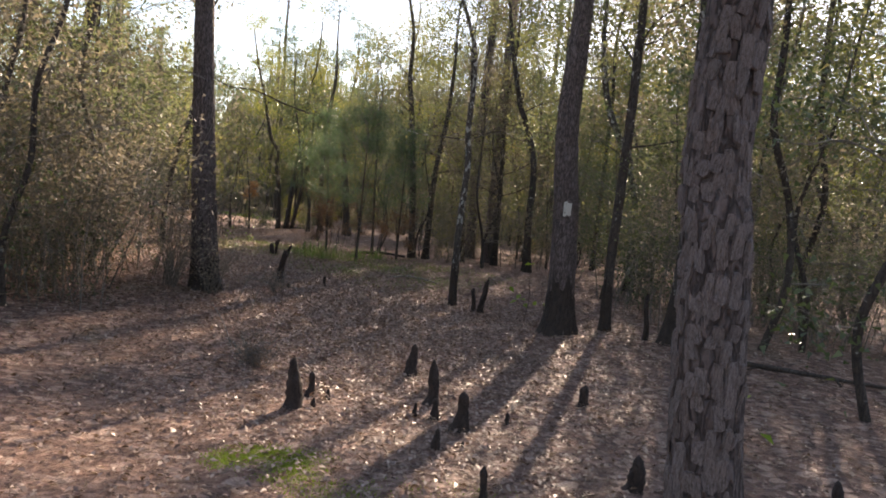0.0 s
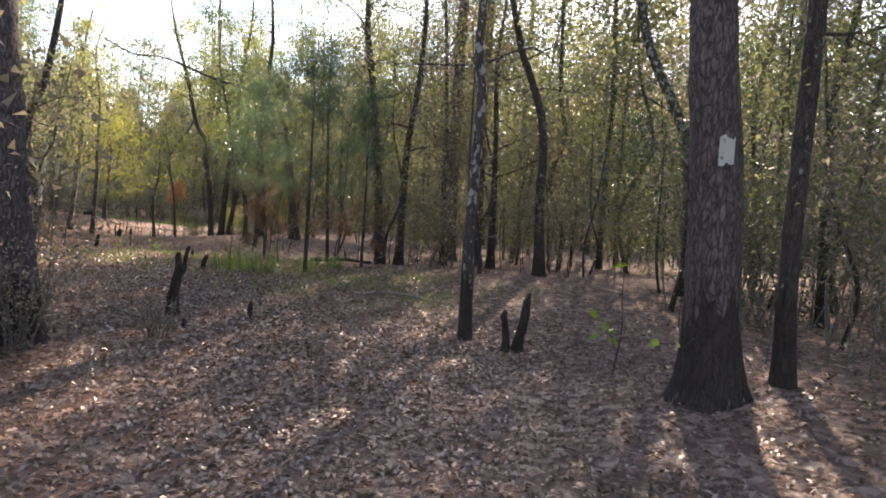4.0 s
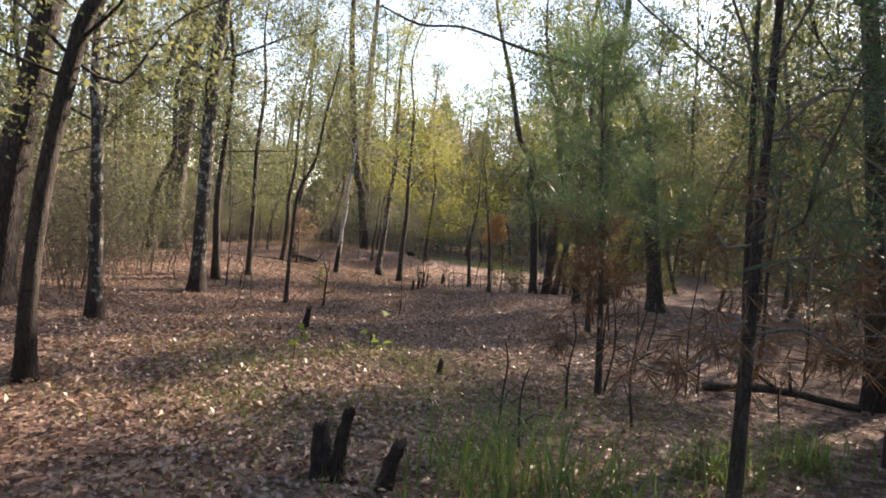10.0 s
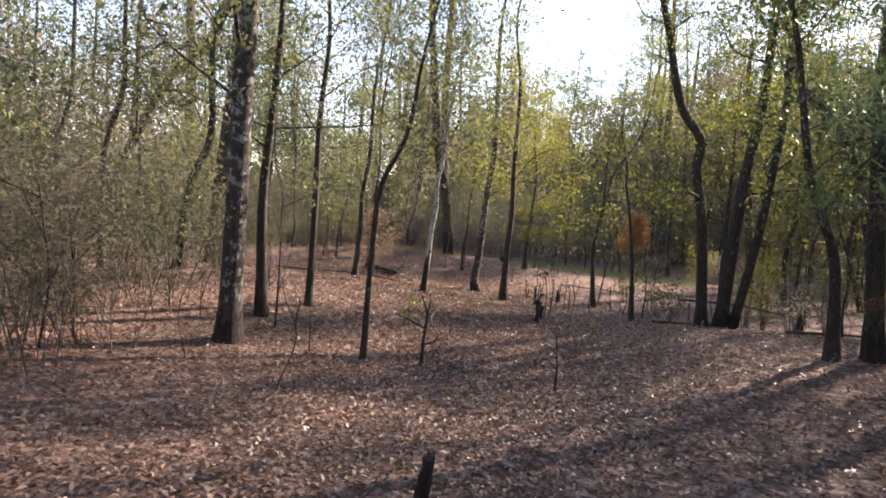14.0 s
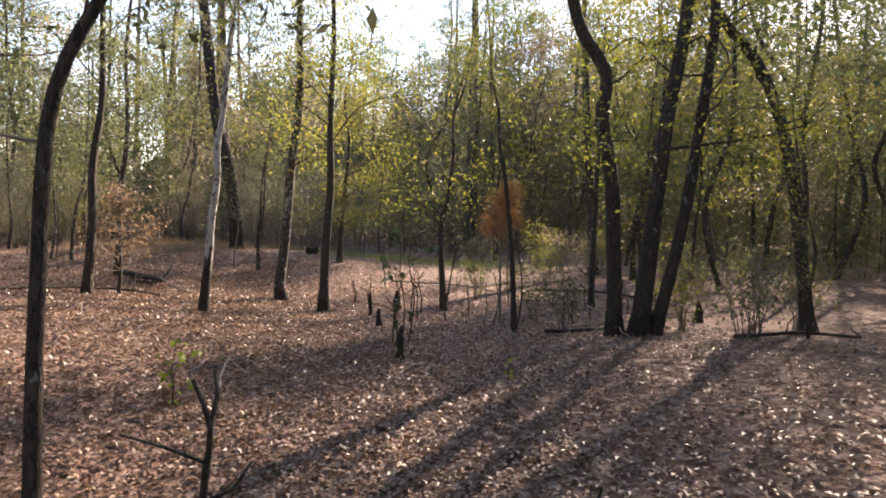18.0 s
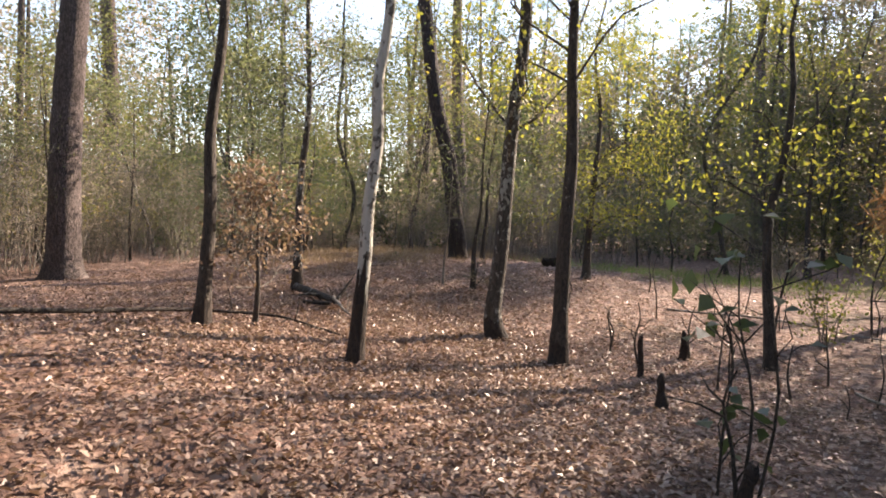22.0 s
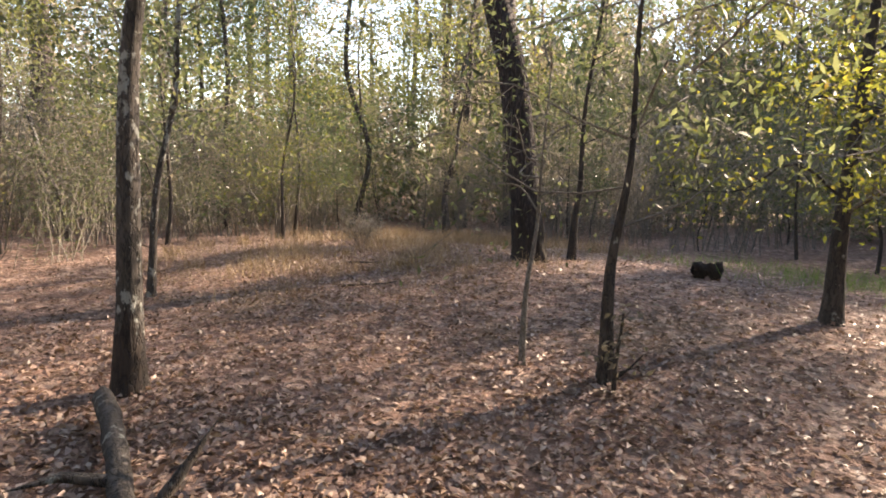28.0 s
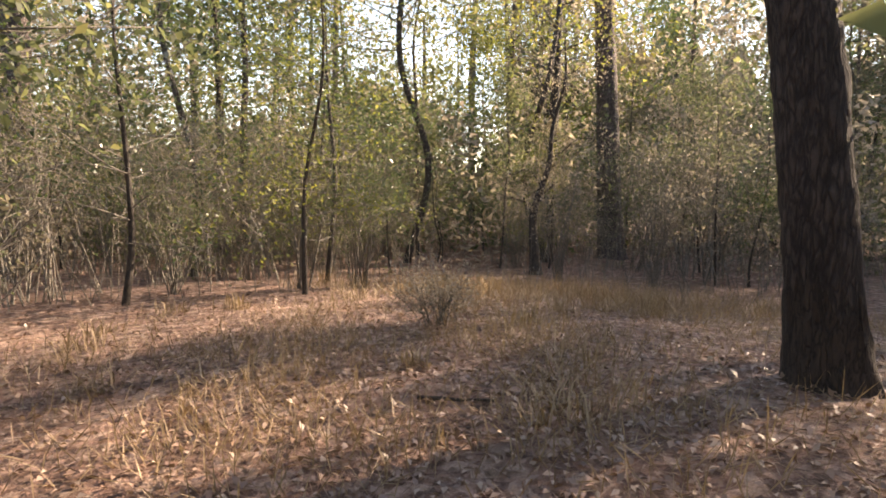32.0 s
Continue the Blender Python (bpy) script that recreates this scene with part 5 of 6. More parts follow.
# ---- cypress knees and stumps ----
def knee(x, y, height, radius, seed, label="dark pointed cypress knee standing in leaf litter", lean=(0.0, 0.0), blunt=0.4, name="cypress_knee", group="cypress knees", post=False):
    rng = np.random.default_rng(seed)
    n = 12
    t = np.linspace(0, 1, n)
    path = np.stack([lean[0] * t**1.5 + 0.025 * height * np.sin(5 * t + rng.uniform(0, 6)), lean[1] * t**1.5 + 0.025 * height * np.sin(4 * t + rng.uniform(0, 6)), -0.04 + t * (height + 0.04)], 1)
    r = radius * (0.4 + 0.28 * (1 - t) + 0.55 * np.exp(-t * 6) + 0.07 * np.sin(9 * t + rng.uniform(0, 6))) * (1 - np.clip((t - 0.86) / 0.14, 0, 1) ** 2 * (1 - blunt))
    if post:
        r = radius * (0.62 + 0.3 * (1 - t) + 0.35 * np.exp(-t * 10))
    verts, f = tube(path, r, 12, 0.1, rng)
    k = len(verts)
    cap = path[-1] + [0, 0, radius * 0.12]
    if post:
        peak = np.clip(0.6 * np.cos(np.arange(12) * np.pi / 6 - rng.uniform(0, 6)) + rng.normal(0, 0.45, 12), -1, 1.2)
        verts[-12:, 2] += peak * 0.1 * height
        verts[-24:-12, 2] += peak * 0.03 * height
        cap = path[-1] - [0, 0, 0.12 * height]
    verts = np.vstack([verts, cap])
    ring = (n - 1) * 12 + np.arange(12)
    me = bpy.data.meshes.new(name)
    me.from_pydata(verts.tolist(), [], f.tolist() + [(int(a), int(b), k) for a, b in zip(ring, np.roll(ring, -1))])
    me.polygons.foreach_set("use_smooth", np.ones(len(me.polygons), bool))
    me.materials.append(MAT["knee"])
    ob = new(name, me)
    ob.matrix_world = pose(x, y, gz(x, y), 0, 0, 0)
    return tagged(ob, label, "tree stump" if name == "stump" else "cypress knee", group)


for k, (x, y, h, r) in enumerate([(-0.15, 7.39, 0.33, 0.095), (0.1, 6.34, 0.43, 0.085), (0.14, 5.83, 0.18, 0.06), (-0.04, 5.89, 0.12, 0.035), (-1.12, 5.76, 0.45, 0.105),
                                  (-1.06, 6.3, 0.24, 0.06), (-0.95, 5.87, 0.09, 0.04), (-0.88, 6.23, 0.1, 0.037), (0.36, 5.5, 0.33, 0.095), (0.16, 4.97, 0.17, 0.05), (0.36, 5.02, 0.06, 0.026)]):
    knee(x, y, h, r, 500 + k)
for k, (x, y, h, r) in enumerate([(1.55, 6.3, 0.19, 0.076), (1.48, 4.32, 0.23, 0.09), (0.44, 3.9, 0.24, 0.044), (0.77, 5.74, 0.11, 0.035), (2.82, 4.33, 0.15, 0.056), (-2.64, 11.97, 0.1, 0.05),
                                  (-2.11, 12.63, 0.2, 0.051), (-4.65, 18.86, 0.16, 0.054), (-11.68, 33.67, 0.33, 0.072), (-11.3, 31.47, 0.3, 0.069), (-10.0, 28.37, 0.3, 0.06), (-6.07, 34.17, 0.36, 0.12)]):
    knee(x, y, h, r, 520 + k)
POST = "dark rotting stump post, upright and broken off"
for k, (x, y, h, r, lx, ly) in enumerate([(-2.95, 12.5, 0.58, 0.075, 0.1, 0), (0.85, 11.85, 0.6, 0.065, 0.06, 0), (0.72, 11.88, 0.4, 0.05, -0.03, 0),
                                          (-4.05, 16.2, 0.28, 0.07, -0.05, 0), (-3.98, 16.22, 0.38, 0.045, 0.05, 0), (-3.71, 16.24, 0.25, 0.05, 0.08, 0.02), (-7.08, 20.04, 0.29, 0.05, 0.03, 0), (-11.8, 32.47, 0.42, 0.038, 0, 0), (-10.27, 29.16, 0.26, 0.045, 0.05, 0), (3.0, 9.3, 0.62, 0.045, 0, 0)]):
    knee(x, y, h, r * 1.0, 540 + k, POST, (lx, ly), 0.75, "stump", "broken stumps", True)


# ---- fallen wood ----
def fallen(pts, r0, r1, label, seed, mat="deadwood", name="fallen_branch", twigs=4):
    rng = np.random.default_rng(seed)
    p = np.array([(x, y, gz(x, y) + z) for x, y, z in pts])
    base = p[0].copy()
    line = spline(p - base, 0.12)
    s = np.linspace(0, 1, len(line))[:, None]
    for w in (5, 11, 19):
        line = line + np.sin(w * s + rng.uniform(0, 6, 3)) * np.array([1, 1, 0.25]) * 0.16 * min(1.0, 0.014 / r0) * np.sqrt(len(line)) / 5 / w**0.7 * (1 - 0.6 * (1 - s))
    girth = np.linspace(r0, r1, len(line))
    tip0, tip1 = line[:1] + unit(line[:1] - line[1:2]) * r0 * 0.3, line[-1:] + unit(line[-1:] - line[-2:-1]) * r1 * 0.3
    bits = [tube(np.concatenate([tip0, line, tip1]), np.concatenate([[r0 * 0.15], girth, [r1 * 0.15]]), 8, 0.07, rng)]
    root = thing(name, base[0], base[1], label, "branch", "fallen wood", z=base[2])
    part("stem", to_mesh("stem", *bits[0], MAT[mat]), root)
    for _ in range(twigs):
        j = rng.integers(len(line) // 3, len(line))
        d = unit(rng.normal(0, 1, 3) + [0, 0, 0.5]) * rng.uniform(0.15, 0.5)
        part("twig", to_mesh("twig", *tube(np.array([line[j], line[j] + d * 0.5 + rng.normal(0, 0.02, 3), line[j] + d]), [r1 * 0.7, r1 * 0.5, 0.002], 5), MAT[mat]), root)
    return root


# ---- grass ----
def tuft(x, y, height, spread, blades, seed, mat="grass", label="tuft of long green grass blades", group="grass tufts", name="grass_tuft"):
    rng = np.random.default_rng(seed)
    a = rng.uniform(0, 2 * np.pi, blades)
    foot = np.stack([rng.normal(0, spread * 0.42, blades), rng.normal(0, spread * 0.42, blades), np.full(blades, -0.02)], 1)
    out = np.stack([np.cos(a), np.sin(a), np.zeros(blades)], 1)
    h = height * rng.uniform(0.2, 1.1, (blades, 1))
    bend = spread * rng.uniform(0.2, 1.2, (blades, 1))
    side = np.stack([-np.sin(a), np.cos(a), np.zeros(blades)], 1) * 0.0045
    mid = foot + out * bend * 0.3 + [0, 0, 1] * h * 0.6
    tip = foot + out * bend + [0, 0, 1] * h * rng.uniform(0.75, 1.0, (blades, 1))
    v = np.stack([foot - side, foot + side, mid + side, mid - side, tip, tip + side * 0.2], 1).reshape(-1, 3)
    i = np.arange(blades)[:, None] * 6
    f = np.concatenate([i + [0, 1, 2, 3], i + [3, 2, 5, 4]])
    ob = new(name, to_mesh(name, v, f, MAT[mat], False))
    ob.matrix_world = pose(x, y, gz(x, y))
    return tagged(ob, label, "grass", group)


def grass_patch(name, cx, cy, ax, ay, blades, height, mat, label, seed, width=0.006):
    """Low blades over an uneven patch."""
    rng = np.random.default_rng(seed)
    a, d = rng.uniform(0, 2 * np.pi, blades), np.sqrt(rng.uniform(0, 1, blades)) * (0.75 + 0.25 * np.sin(7 * rng.uniform(0, 1, blades)))
    x, y = cx + ax * d * np.cos(a), cy + ay * d * np.sin(a)
    keep = np.sin(x * 2.3 + 1) * np.sin(y * 2.7) + rng.normal(0, 0.5, blades) > -0.25
    x, y = x[keep], y[keep]
    c = np.stack([x, y, ground_z(x, y) - 0.01], 1)
    v, f = leaves(c, height, width, rng, droop=-1.5, fold=0.1)
    ob = new(name, to_mesh(name, v, f, MAT[mat], False))
    return tagged(ob, label, "grass", kind="stuff")


tuft(-3.0, 16.35, 0.62, 0.55, 170, 600)
tuft(-2.7, 16.75, 0.45, 0.5, 90, 601)
tuft(-3.4, 16.75, 0.4, 0.45, 90, 602)
tuft(-2.2, 17.6, 0.4, 0.35, 160, 603)
tuft(-1.7, 18.2, 0.35, 0.3, 140, 604)
grass_patch("grass", -4.6, 18.0, 3.2, 2.8, 9000, 0.11, "grass", "thin low green grass among leaf litter", 610)
grass_patch("grass", -1.0, 15.6, 3.0, 2.6, 7500, 0.12, "grass", "thin low green grass among leaf litter", 611)
grass_patch("moss", -0.95, 4.45, 0.5, 0.42, 9000, 0.026, "moss", "bright green moss cushion on the floor", 612, 0.008)
grass_patch("moss", 0.0, 4.0, 0.9, 0.35, 7000, 0.026, "moss", "bright green moss cushion on the floor", 613, 0.008)
grass_patch("grass", -20.5, 38.0, 3.5, 3.2, 9000, 0.2, "grass_dry", "thin dry tan grass in the clearing", 614)
grass_patch("grass", -22.0, 42.0, 5.0, 2.2, 11000, 0.32, "grass_dry", "tall dry tan grass along the clearing's edge", 615)
grass_patch("grass", -13.5, 42.0, 5.0, 2.6, 6500, 0.25, "grass", "pale green grass at the sunlit edge", 616)
def canes(count, seed):
    """Pale dead stalks standing along the thicket's edge."""
    rng = np.random.default_rng(seed)
    bits = []
    for _ in range(count):
        a = math.radians(rng.uniform(98, 176))
        d = rng.uniform(10.2, 13.5)
        x, y = -16.7 + d * math.cos(a), 34.1 + d * math.sin(a)
        h, lean = rng.uniform(0.4, 1.5), rng.normal(0, 0.3, 2)
        foot = np.array([x, y, gz(x, y) - 0.03])
        line = np.array([foot, foot + [lean[0] * h * 0.4, lean[1] * h * 0.4, h * 0.5], foot + [lean[0] * h, lean[1] * h, h]])
        bits.append(tube(line, [0.007, 0.005, 0.003], 3))
    ob = new("dry_canes", to_mesh("dry_canes", *join(*bits), MAT["twig"]))
    tagged(ob, "pale dead stalks standing along the thicket", "stalks", kind="stuff")


canes(260, 645)
shrub("shrub", -21.3, 39.1, 0.55, 0.42, 640, "low grey-green bush in the clearing", "leaf_grey", 1500, 26, (0.035, 0.014), spread=0.07)
for k, (x, y, h, leaf) in enumerate([(-25.6, 40.9, 2.6, "leaf_yellow"), (-25.1, 41.6, 2.2, "leaf_olive"), (-23.9, 45.2, 2.6, "leaf_grey"), (-22.4, 45.9, 2.4, "leaf_grey"), (-26.6, 39.4, 1.7, "leaf_olive")]):
    shrub("shrub", x, y, h, 0.75, 641 + k, "upright sunlit shrub of pale stems and small leaves", leaf, 1500, 14, (0.05, 0.02), group="edge shrubs", spread=0.13, droop=0.6)
tree("young_tree", [(-25.0, 46.2, 0.0), (-25.1, 46.2, 1.2), (-24.8, 46.25, 2.2)], 0.11, 0.05, 4.6, "dark crooked young tree in the thicket's edge", "bark_dark", "leaf_grey", 1800, 1.2, 14, 1.4, (0.05, 0.025), seed=54)
_rng = np.random.default_rng(650)
for k in range(26):
    x, y = _rng.uniform(-24.5, -18.6), _rng.uniform(36.2, 42.4)
    if off_walk(x, y) > 1.5:
        tuft(x, y, _rng.uniform(0.12, 0.3), _rng.uniform(0.16, 0.34), int(_rng.integers(30, 80)), 660 + k, "grass_dry", "tuft of dry tan grass blades")


# ---- leaf litter ----
def litter(count, seed):
    rng = np.random.default_rng(seed)
    more = np.concatenate([_fine, np.array([(-18.6, 36.2), (-19.5, 37.2), (-20.5, 38.2), (-21.5, 39.2), (-18.2, 35.6), (-19.0, 36.6), (-20.0, 37.8)]).repeat(2, axis=0)])
    k = rng.integers(0, len(more), count)
    d = np.abs(rng.normal(0, 3.2, count)) + rng.uniform(0, 1.0, count)
    a = rng.uniform(0, 2 * np.pi, count)
    x, y = more[k, 0] + d * np.cos(a), more[k, 1] + d * np.sin(a)
    keep = rng.uniform(0, 1, count) < np.clip((y - 3) / 9 + 0.3, 0.3, 1) * np.where((x < -16) & (y > 34), 0.5, 1.0)
    x, y = x[keep], y[keep]
    c = np.stack([x, y, ground_z(x, y) + rng.uniform(0.004, 0.03, len(x))], 1)
    v, f = leaves(c, 0.054, 0.028, rng, droop=0.0, flat=0.66, fold=0.4)
    ob = new("leaf_litter", to_mesh("leaf_litter", v, f, MAT["litter_leaf"], False))
    tagged(ob, "dry brown and tan fallen leaves covering the ground", "leaves", kind="stuff")
    n = 71000
    x, y = rng.normal(-0.3, 3.8, n), 1.5 + 11.5 * rng.uniform(0, 1, n) ** 1.5
    x[:24000], y[:24000] = rng.normal(-19, 2.8, 24000), rng.normal(37.2, 2.2, 24000)
    c = np.stack([x, y, ground_z(x, y) + rng.uniform(0.004, 0.02, n)], 1)
    v, f = leaves(c, 0.17, 0.005, rng, droop=0.0, flat=0.9, fold=0.05)
    ob = new("pine_straw", to_mesh("pine_straw", v, f, MAT["straw"], False))
    tagged(ob, "reddish fallen pine needles strewn over the ground", "needles", kind="stuff")


litter(225000, 700)




# ---- fallen branches ----
fallen([(-17.6, 33.25, 0.12), (-16.9, 32.98, 0.1), (-16.15, 32.64, 0.1)], 0.06, 0.045, "broken grey log lying in the shade", 801, "bark_dark", "fallen_log", 3)
fallen([(-16.55, 32.4, 0.05), (-16.2, 32.6, 0.07)], 0.03, 0.025, "short grey broken branch", 802, "bark_dark", twigs=1)
fallen([(-16.15, 32.6, 0.16), (-15.7, 32.35, 0.08), (-15.2, 32.05, 0.03)], 0.024, 0.01, "bleached pale stick resting on a log", 803, twigs=5)
fallen([(-16.7, 28.5, 0.05), (-16.49, 29.33, 0.06), (-16.4, 29.95, 0.06), (-16.22, 30.63, 0.06), (-15.9, 31.15, 0.07), (-15.33, 31.2, 0.06), (-14.64, 31.2, 0.02)], 0.03, 0.012, "long thin dark fallen branch", 804, "bark_dark", twigs=7)
fallen([(-8.62, 31.2, 0.06), (-8.0, 31.75, 0.04), (-7.5, 31.95, 0.05)], 0.03, 0.022, "dark fallen branch beside the clump", 805, "bark_dark", twigs=1)
fallen([(-2.5, 20.7, 0.06), (-1.8, 20.95, 0.1), (-1.1, 20.85, 0.06)], 0.05, 0.035, "dark fallen branch at the foot of trees", 806, "bark_dark", twigs=2)
fallen([(-11.46, 26.64, 0.02), (-11.57, 27.01, 0.05)], 0.014, 0.01, "short pale broken stick", 807, twigs=1)
fallen([(-11.0, 26.3, 0.02), (-11.25, 26.9, 0.1), (-11.52, 27.34, 0.04)], 0.017, 0.008, "bent pale bleached stick", 808, twigs=3)
fallen([(-9.94, 32.6, 0.15), (-9.3, 31.3, 0.1), (-8.83, 29.95, 0.02)], 0.014, 0.006, "long thin bleached stick", 809, twigs=2)
fallen([(-12.6, 36.2, 0.05), (-11.2, 36.6, 0.06), (-9.8, 36.2, 0.05)], 0.02, 0.01, "fallen grey branch on sunlit leaves", 810, twigs=4)
fallen([(-9.3, 36.9, 0.08), (-7.9, 37.6, 0.06), (-6.6, 37.0, 0.04)], 0.035, 0.022, "fallen grey log among trees", 811, "bark_dark", "fallen_log", 2)
fallen([(-6.1, 30.6, 0.04), (-5.2, 31.2, 0.06), (-4.4, 31.3, 0.04)], 0.03, 0.018, "fallen branch by the stems", 812, "bark_dark", twigs=2)
fallen([(0.0, 14.6, 0.03), (-0.5, 14.9, 0.06), (-1.1, 14.6, 0.03)], 0.022, 0.012, "short fallen branch on leaves", 813, twigs=2)
fallen([(-5.9, 18.7, 0.02), (-5.6, 18.9, 0.03)], 0.014, 0.01, "short pale broken stick", 814, twigs=0)
fallen([(-3.6, 12.6, 0.02), (-3.1, 12.1, 0.04), (-2.4, 11.9, 0.03)], 0.012, 0.006, "thin pale fallen stick", 815, twigs=2)
fallen([(3.4, 8.2, 0.05), (4.2, 7.6, 0.06), (5.2, 7.4, 0.04)], 0.035, 0.02, "dark fallen branch on needles", 816, "bark_dark", twigs=2)
fallen([(-20.0, 37.5, 0.02), (-19.6, 37.7, 0.03)], 0.012, 0.008, "short dark broken stick", 817, "bark_dark", twigs=1)
fallen([(-19.0, 36.4, 0.02), (-18.6, 36.9, 0.03)], 0.012, 0.007, "short dark broken stick", 818, "bark_dark", twigs=1)

fallen([(-9.44, 30.77, 0.22), (-9.2, 30.1, 0.08), (-8.92, 29.3, 0.03)], 0.011, 0.006, "bent bleached stick lying on leaves", 821, twigs=1)
fallen([(-9.04, 30.0, 0.2), (-8.75, 29.3, 0.16), (-8.5, 28.6, 0.08), (-8.28, 28.0, 0.02)], 0.012, 0.006, "long arching bleached stick", 822, twigs=2)
fallen([(-8.05, 32.6, 0.35), (-7.75, 31.6, 0.28), (-7.55, 30.6, 0.08), (-7.5, 30.1, 0.02)], 0.014, 0.007, "arching bleached stick beside the clump", 823, twigs=3)
fallen([(-8.3, 31.2, 0.3), (-8.27, 30.5, 0.2), (-8.3, 29.6, 0.02)], 0.01, 0.005, "thin bleached stick propped on litter", 824, twigs=1)

# the black charred log end at the clearing's rim
log = thing("charred_log", -16.3, 39.9, "short round charred black log lying on the ground", "log")
_rng = np.random.default_rng(820)
_line = spline([(-0.14, -0.05, 0.11), (0.0, 0.0, 0.12), (0.16, 0.06, 0.11)], 0.04)
part("bark", to_mesh("bark", *tube(_line, 0.088 + _rng.normal(0, 0.014, len(_line)), 16, 0.25, _rng), MAT["bark_charred"]), log)
for _end in (0, -1):
    me = bpy.data.meshes.new("cut_end")
    _ang = np.arange(16) * np.pi / 8
    _disc = [tuple(_line[_end] + np.array([0.01 * math.cos(3 * t), 0.08 * math.cos(t), 0.08 * math.sin(t)])) for t in _ang]
    me.from_pydata(_disc, [], [tuple(range(16))])
    me.materials.append(MAT["bark_charred"])
    part("cut_end", me, log)


# ---- saplings, seedlings and stalks ----
def seedling(x, y, height, seed, label="thin dark leafless seedling stem", leaf="", n=0, name="seedling", fork=0, r=0.008, size=(0.06, 0.03), group="seedlings"):
    rng = np.random.default_rng(seed)
    root = thing(name, x, y, label, "sapling", group)
    p = [(0, 0, -0.03)]
    for s in (0.4, 0.75, 1.0):
        p.append((rng.normal(0, 0.05) * height, rng.normal(0, 0.05) * height, height * s))
    line = spline(p, height / 7)
    part("stem", to_mesh("stem", *tube(line, np.linspace(r, r * 0.4, len(line)), 6, 0.06, rng), MAT["bark_dark"]), root)
    tips = [line[-1]]
    for _ in range(fork):
        j = rng.integers(len(line) // 4, len(line) - 1)
        d = unit(rng.normal(0, 1, 3) * [1, 1, 0.3] + [0, 0, 0.8]) * height * rng.uniform(0.2, 0.5)
        tw = np.array([line[j], line[j] + d * 0.5 + rng.normal(0, 0.02, 3), line[j] + d])
        part("twig", to_mesh("twig", *tube(tw, [r * 0.5, r * 0.4, r * 0.2], 5), MAT["bark_dark"]), root)
        tips += [tw[1], tw[2]]
    if n:
        part("foliage", to_mesh("foliage", *leaves(foliage_points(np.array(tips), n, 0.05, rng), *size, rng, flat=0.4), MAT[leaf], False), root)["kind"] = "stuff"
    return root


for k, (x, y, h) in enumerate([(-3.39, 18.62, 0.8), (-2.83, 18.4, 0.9), (-3.6, 17.62, 0.6), (-1.49, 22.25, 1.6), (0.09, 23.04, 1.5), (-0.63, 20.98, 0.9), (-3.3, 19.6, 1.0), (-3.35, 17.32, 0.5), (-2.13, 22.42, 2.0)]):
    seedling(x, y, h, 900 + k, fork=2, r=0.009 + 0.004 * h)
for k, (x, y, h) in enumerate([(-11.97, 32.96, 0.7), (-10.22, 33.54, 0.6), (-10.68, 37.4, 0.6), (-9.87, 36.68, 0.7), (-8.1, 35.2, 0.8), (-8.3, 33.3, 0.7), (-11.08, 32.57, 0.8), (-12.56, 33.7, 0.5), (-13.3, 37.63, 0.6), (-10.31, 29.3, 0.7),
                               (-10.45, 32.64, 0.5), (-9.57, 32.28, 0.9), (-7.47, 33.13, 0.8), (-9.64, 34.88, 0.7), (-11.63, 33.75, 0.6), (-11.09, 33.3, 0.8), (-11.0, 32.73, 0.6), (-12.44, 33.36, 0.5), (-13.84, 35.38, 0.4), (-7.83, 23.8, 0.6)]):
    seedling(x, y, h, 930 + k, "thin dark crooked seedling among fallen leaves", fork=3, r=0.014)
for k, (x, y, h) in enumerate([(-4.35, 23.58, 1.8), (-4.12, 23.9, 2.2), (-10.91, 34.66, 1.6), (-9.93, 36.78, 1.8), (-15.56, 35.39, 0.5), (-7.6, 35.42, 1.4), (-9.18, 32.51, 1.6), (-22.92, 36.22, 1.6), (-21.47, 35.69, 1.4), (-12.48, 20.93, 1.8), (-12.83, 21.5, 1.6), (-12.04, 23.9, 1.9)]):
    seedling(x, y, h, 960 + k, "slender young sapling with a few dull leaves", "leaf_dull", 60, "sapling", 5, 0.018, group="saplings")
seedling(-9.71, 24.1, 0.9, 980, "small forked bare dark sapling", name="sapling", fork=4, r=0.026, group="saplings")
for k, (x, y, h) in enumerate([(-10.33, 29.5, 1.25), (-10.26, 29.56, 1.45), (-10.44, 29.46, 0.9)]):
    seedling(x, y, h, 1200 + k, "seedling with broad dark green leaves near its top", "leaf_green", 16, fork=4, r=0.01, size=(0.12, 0.085))
BRIGHT = "seedling with a few bright sunlit green leaves"
for k, (x, y, h, n, s) in enumerate([(2.35, 5.0, 0.55, 9, 0.15), (1.46, 10.64, 0.95, 8, 0.12), (-5.51, 19.01, 0.4, 6, 0.12), (-11.15, 25.9, 0.35, 14, 0.08), (-11.3, 26.14, 0.4, 10, 0.08), (1.55, 9.5, 0.8, 6, 0.1), (-8.7, 27.6, 0.12, 8, 0.06), (-5.9, 18.3, 0.3, 5, 0.1)]):
    seedling(x, y, h, 990 + k, BRIGHT, "leaf_bright", n, fork=3, r=0.006, size=(s, s * 0.75))
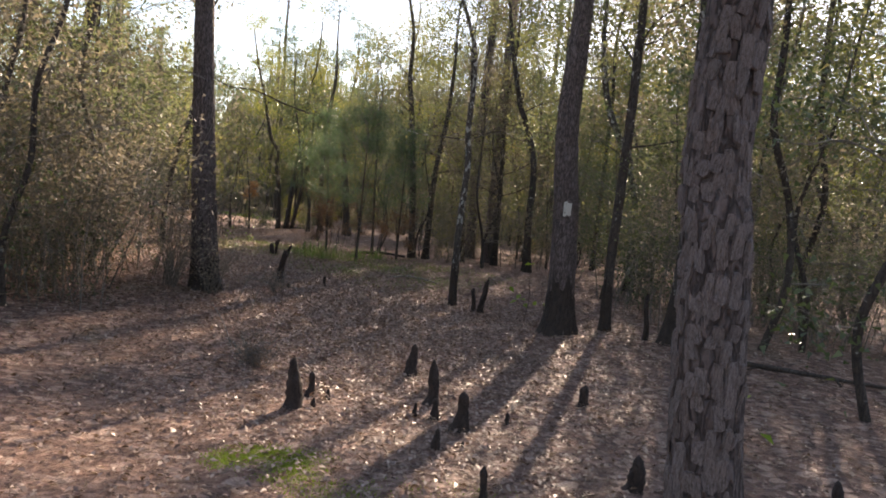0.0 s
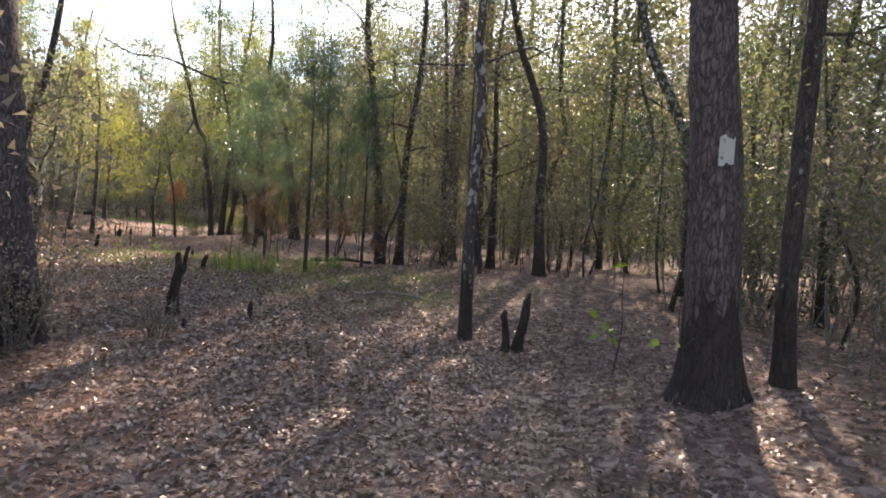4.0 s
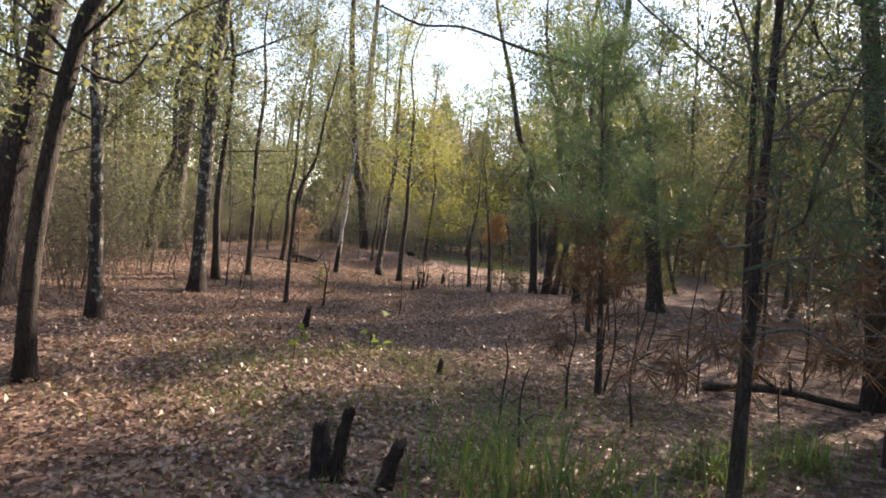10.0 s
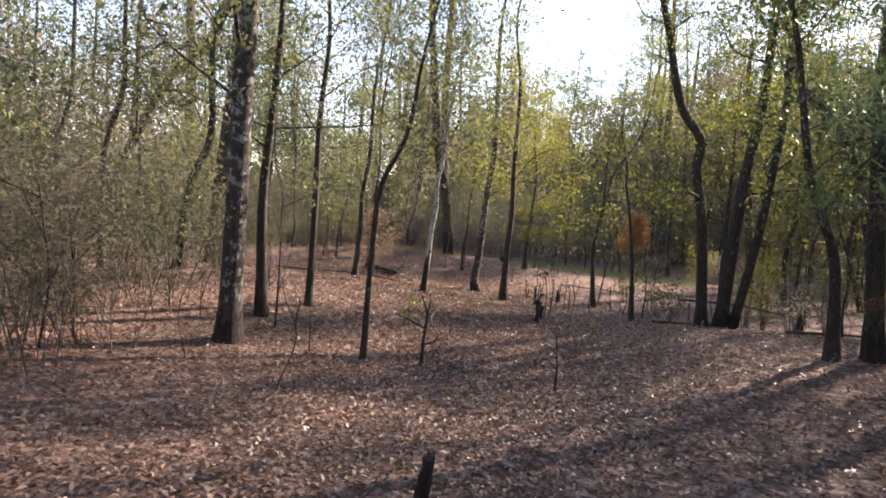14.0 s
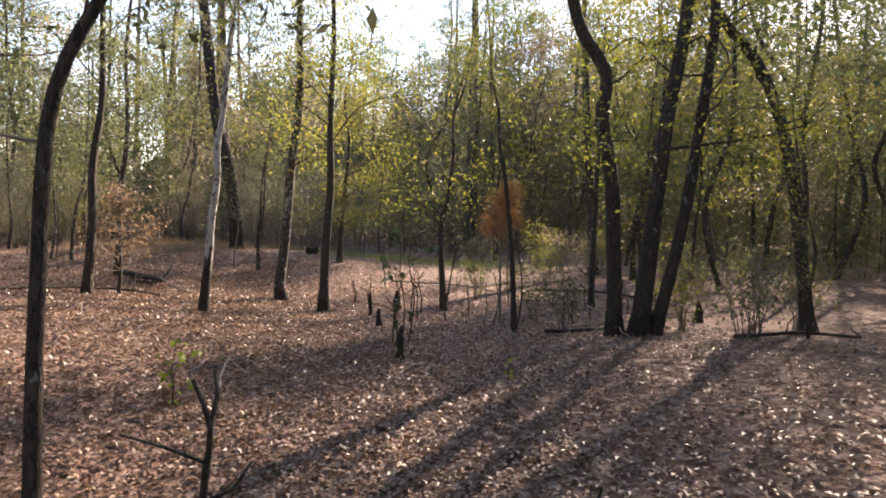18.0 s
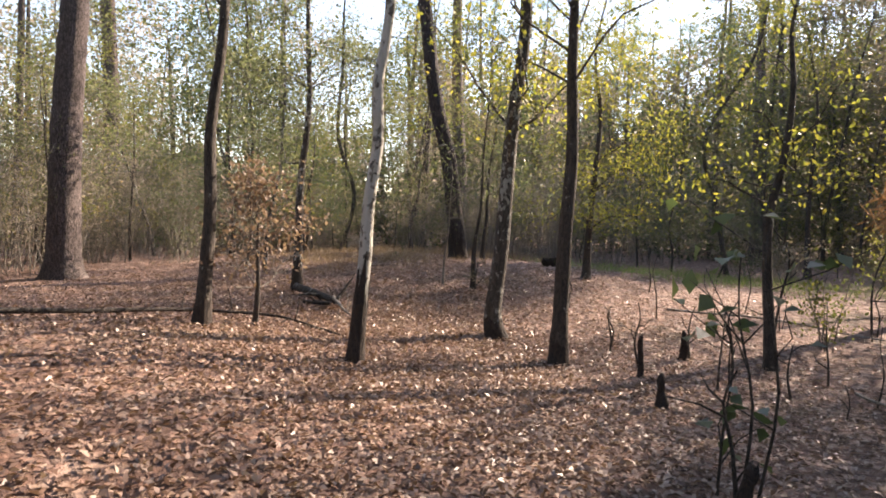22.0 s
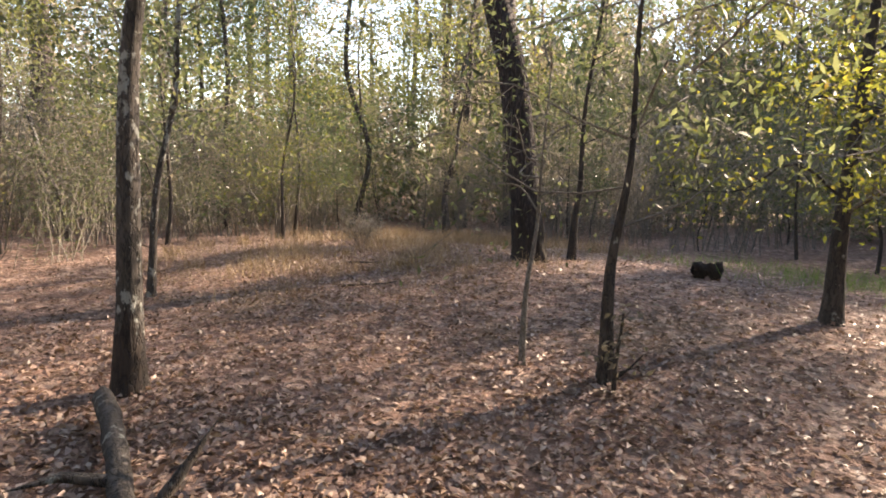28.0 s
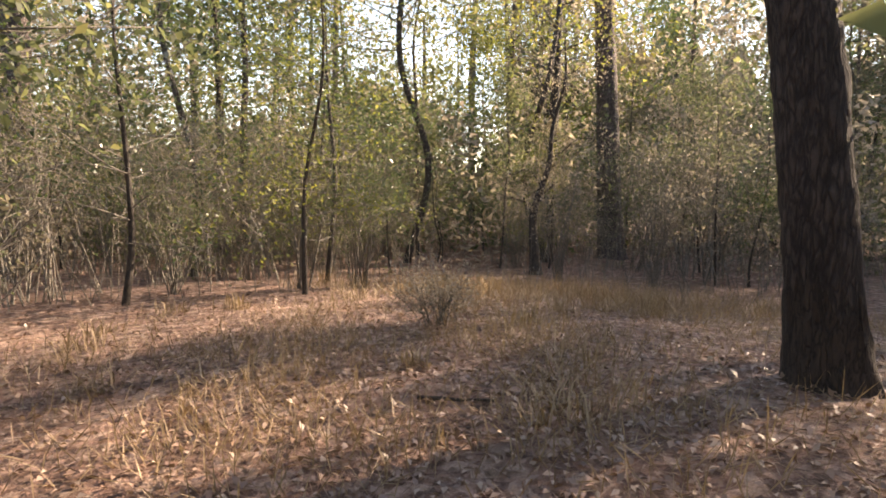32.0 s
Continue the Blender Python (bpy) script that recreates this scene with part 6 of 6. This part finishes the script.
for k, (x, y, h, lx) in enumerate([(-3.01, 10.16, 0.75, 0.35), (-2.7, 9.9, 0.4, 0.12), (-2.36, 7.98, 0.5, -0.3), (-3.2, 12.2, 0.6, 0.2), (-1.9, 7.3, 0.35, 0.25)]):
    rng = np.random.default_rng(1010 + k)
    ob = new("dry_stalk", to_mesh("dry_stalk", *tube(spline([(0, 0, -0.02), (lx * 0.4, 0.03, h * 0.5), (lx, 0.05, h)], 0.08), np.linspace(0.008, 0.004, len(spline([(0, 0, -0.02), (lx * 0.4, 0.03, h * 0.5), (lx, 0.05, h)], 0.08))), 6), MAT["deadwood"]))
    ob.matrix_world = pose(x, y, gz(x, y))
    tagged(ob, "bleached dry leaning plant stalk", "stalk", "dry stalks")
shrub("shrub", -1.95, 7.4, 0.36, 0.3, 1020, "low brown dead shrub of fine twigs", "leaf_brown", 260, 22, (0.03, 0.012), spread=0.05)
shrub("shrub", -1.85, 7.25, 0.3, 0.22, 1021, "low brown dead shrub of fine twigs", "leaf_brown", 160, 16, (0.03, 0.012), spread=0.05)
shrub("shrub", -3.6, 10.7, 1.0, 0.6, 1022, "pale dry twiggy shrub at a pine's foot", "leaf_grey", 700, 24, (0.045, 0.02), spread=0.1)
shrub("shrub", -4.3, 10.8, 1.4, 0.6, 1023, "pale dry twiggy shrub at a pine's foot", "leaf_grey", 900, 24, (0.045, 0.02), spread=0.12)
shrub("shrub", -2.76, 11.5, 0.4, 0.3, 1024, "low dry grass-like shrub", "leaf_brown", 120, 24, (0.03, 0.01), spread=0.05)

_rng = np.random.default_rng(1040)
for k in range(36):
    x, y = _rng.uniform(-12.6, -4.8), _rng.uniform(31.2, 38.5)
    if off_walk(x, y) > 1.6:
        seedling(x, y, _rng.uniform(0.25, 1.15), 1050 + k, "thin dark crooked seedling among fallen leaves", fork=int(_rng.integers(1, 4)), r=_rng.uniform(0.006, 0.012))
for k in range(22):
    x, y = _rng.uniform(-4.5, 3.5), _rng.uniform(19.0, 24.5)
    if off_walk(x, y) > 3.0:
        seedling(x, y, _rng.uniform(0.5, 1.7), 1110 + k, fork=int(_rng.integers(1, 4)), r=_rng.uniform(0.007, 0.013))
for k in range(16):
    x, y = _rng.uniform(-15.5, -9.0), _rng.uniform(20.5, 27.0)
    if off_walk(x, y) > 1.8:
        seedling(x, y, _rng.uniform(0.5, 1.5), 1140 + k, fork=int(_rng.integers(1, 4)), r=_rng.uniform(0.006, 0.012))
_rng = np.random.default_rng(1190)
for k in range(16):
    x, y = _rng.uniform(-13.0, -3.0), _rng.uniform(39.2, 45.5)
    shrub("shrub", x, y, _rng.uniform(0.7, 1.7), _rng.uniform(0.4, 0.8), 1210 + k, "low sunlit shrub with pale green leaves", ("leaf_gold", "leaf_olive", "leaf_grey")[k % 3], 620, 12, (0.06, 0.03), group="edge shrubs", spread=0.14)
for k, (x, y, h, leaf) in enumerate([(-6.6, 31.9, 1.2, "leaf_yellow"), (-8.4, 31.7, 0.9, "leaf_olive"), (-7.0, 32.5, 1.4, "leaf_yellow"), (-5.5, 32.1, 1.5, "leaf_olive"), (-9.0, 33.2, 1.0, "leaf_yellow"), (-6.0, 30.4, 1.1, "leaf_olive"), (-10.4, 35.2, 1.1, "leaf_yellow"), (-4.6, 33.4, 1.3, "leaf_yellow")]):
    shrub("shrub", x, y, h, 0.45, 1170 + k, "low leafy sprout shrub beside dark stems", leaf, 420, 8, (0.065, 0.034), spread=0.12)


# ---- scales of bark on the pine that the walk passes ----
_rng = np.random.default_rng(3)
_b, _p, _r, _m = stem([(1.06, 2.07, -0.03), (0.95, 2.07, 0.81), (0.89, 2.07, 1.6), (0.86, 2.07, 2.35)], 0.112, 0.092, 15, _rng, 28, 0.12, 0.03, 0.45, 0.02)
bark_plates(near_pine, _p, _r, _rng, 0.8, 2.34, 13, MAT["bark_scale"], 0.068, 0.009)
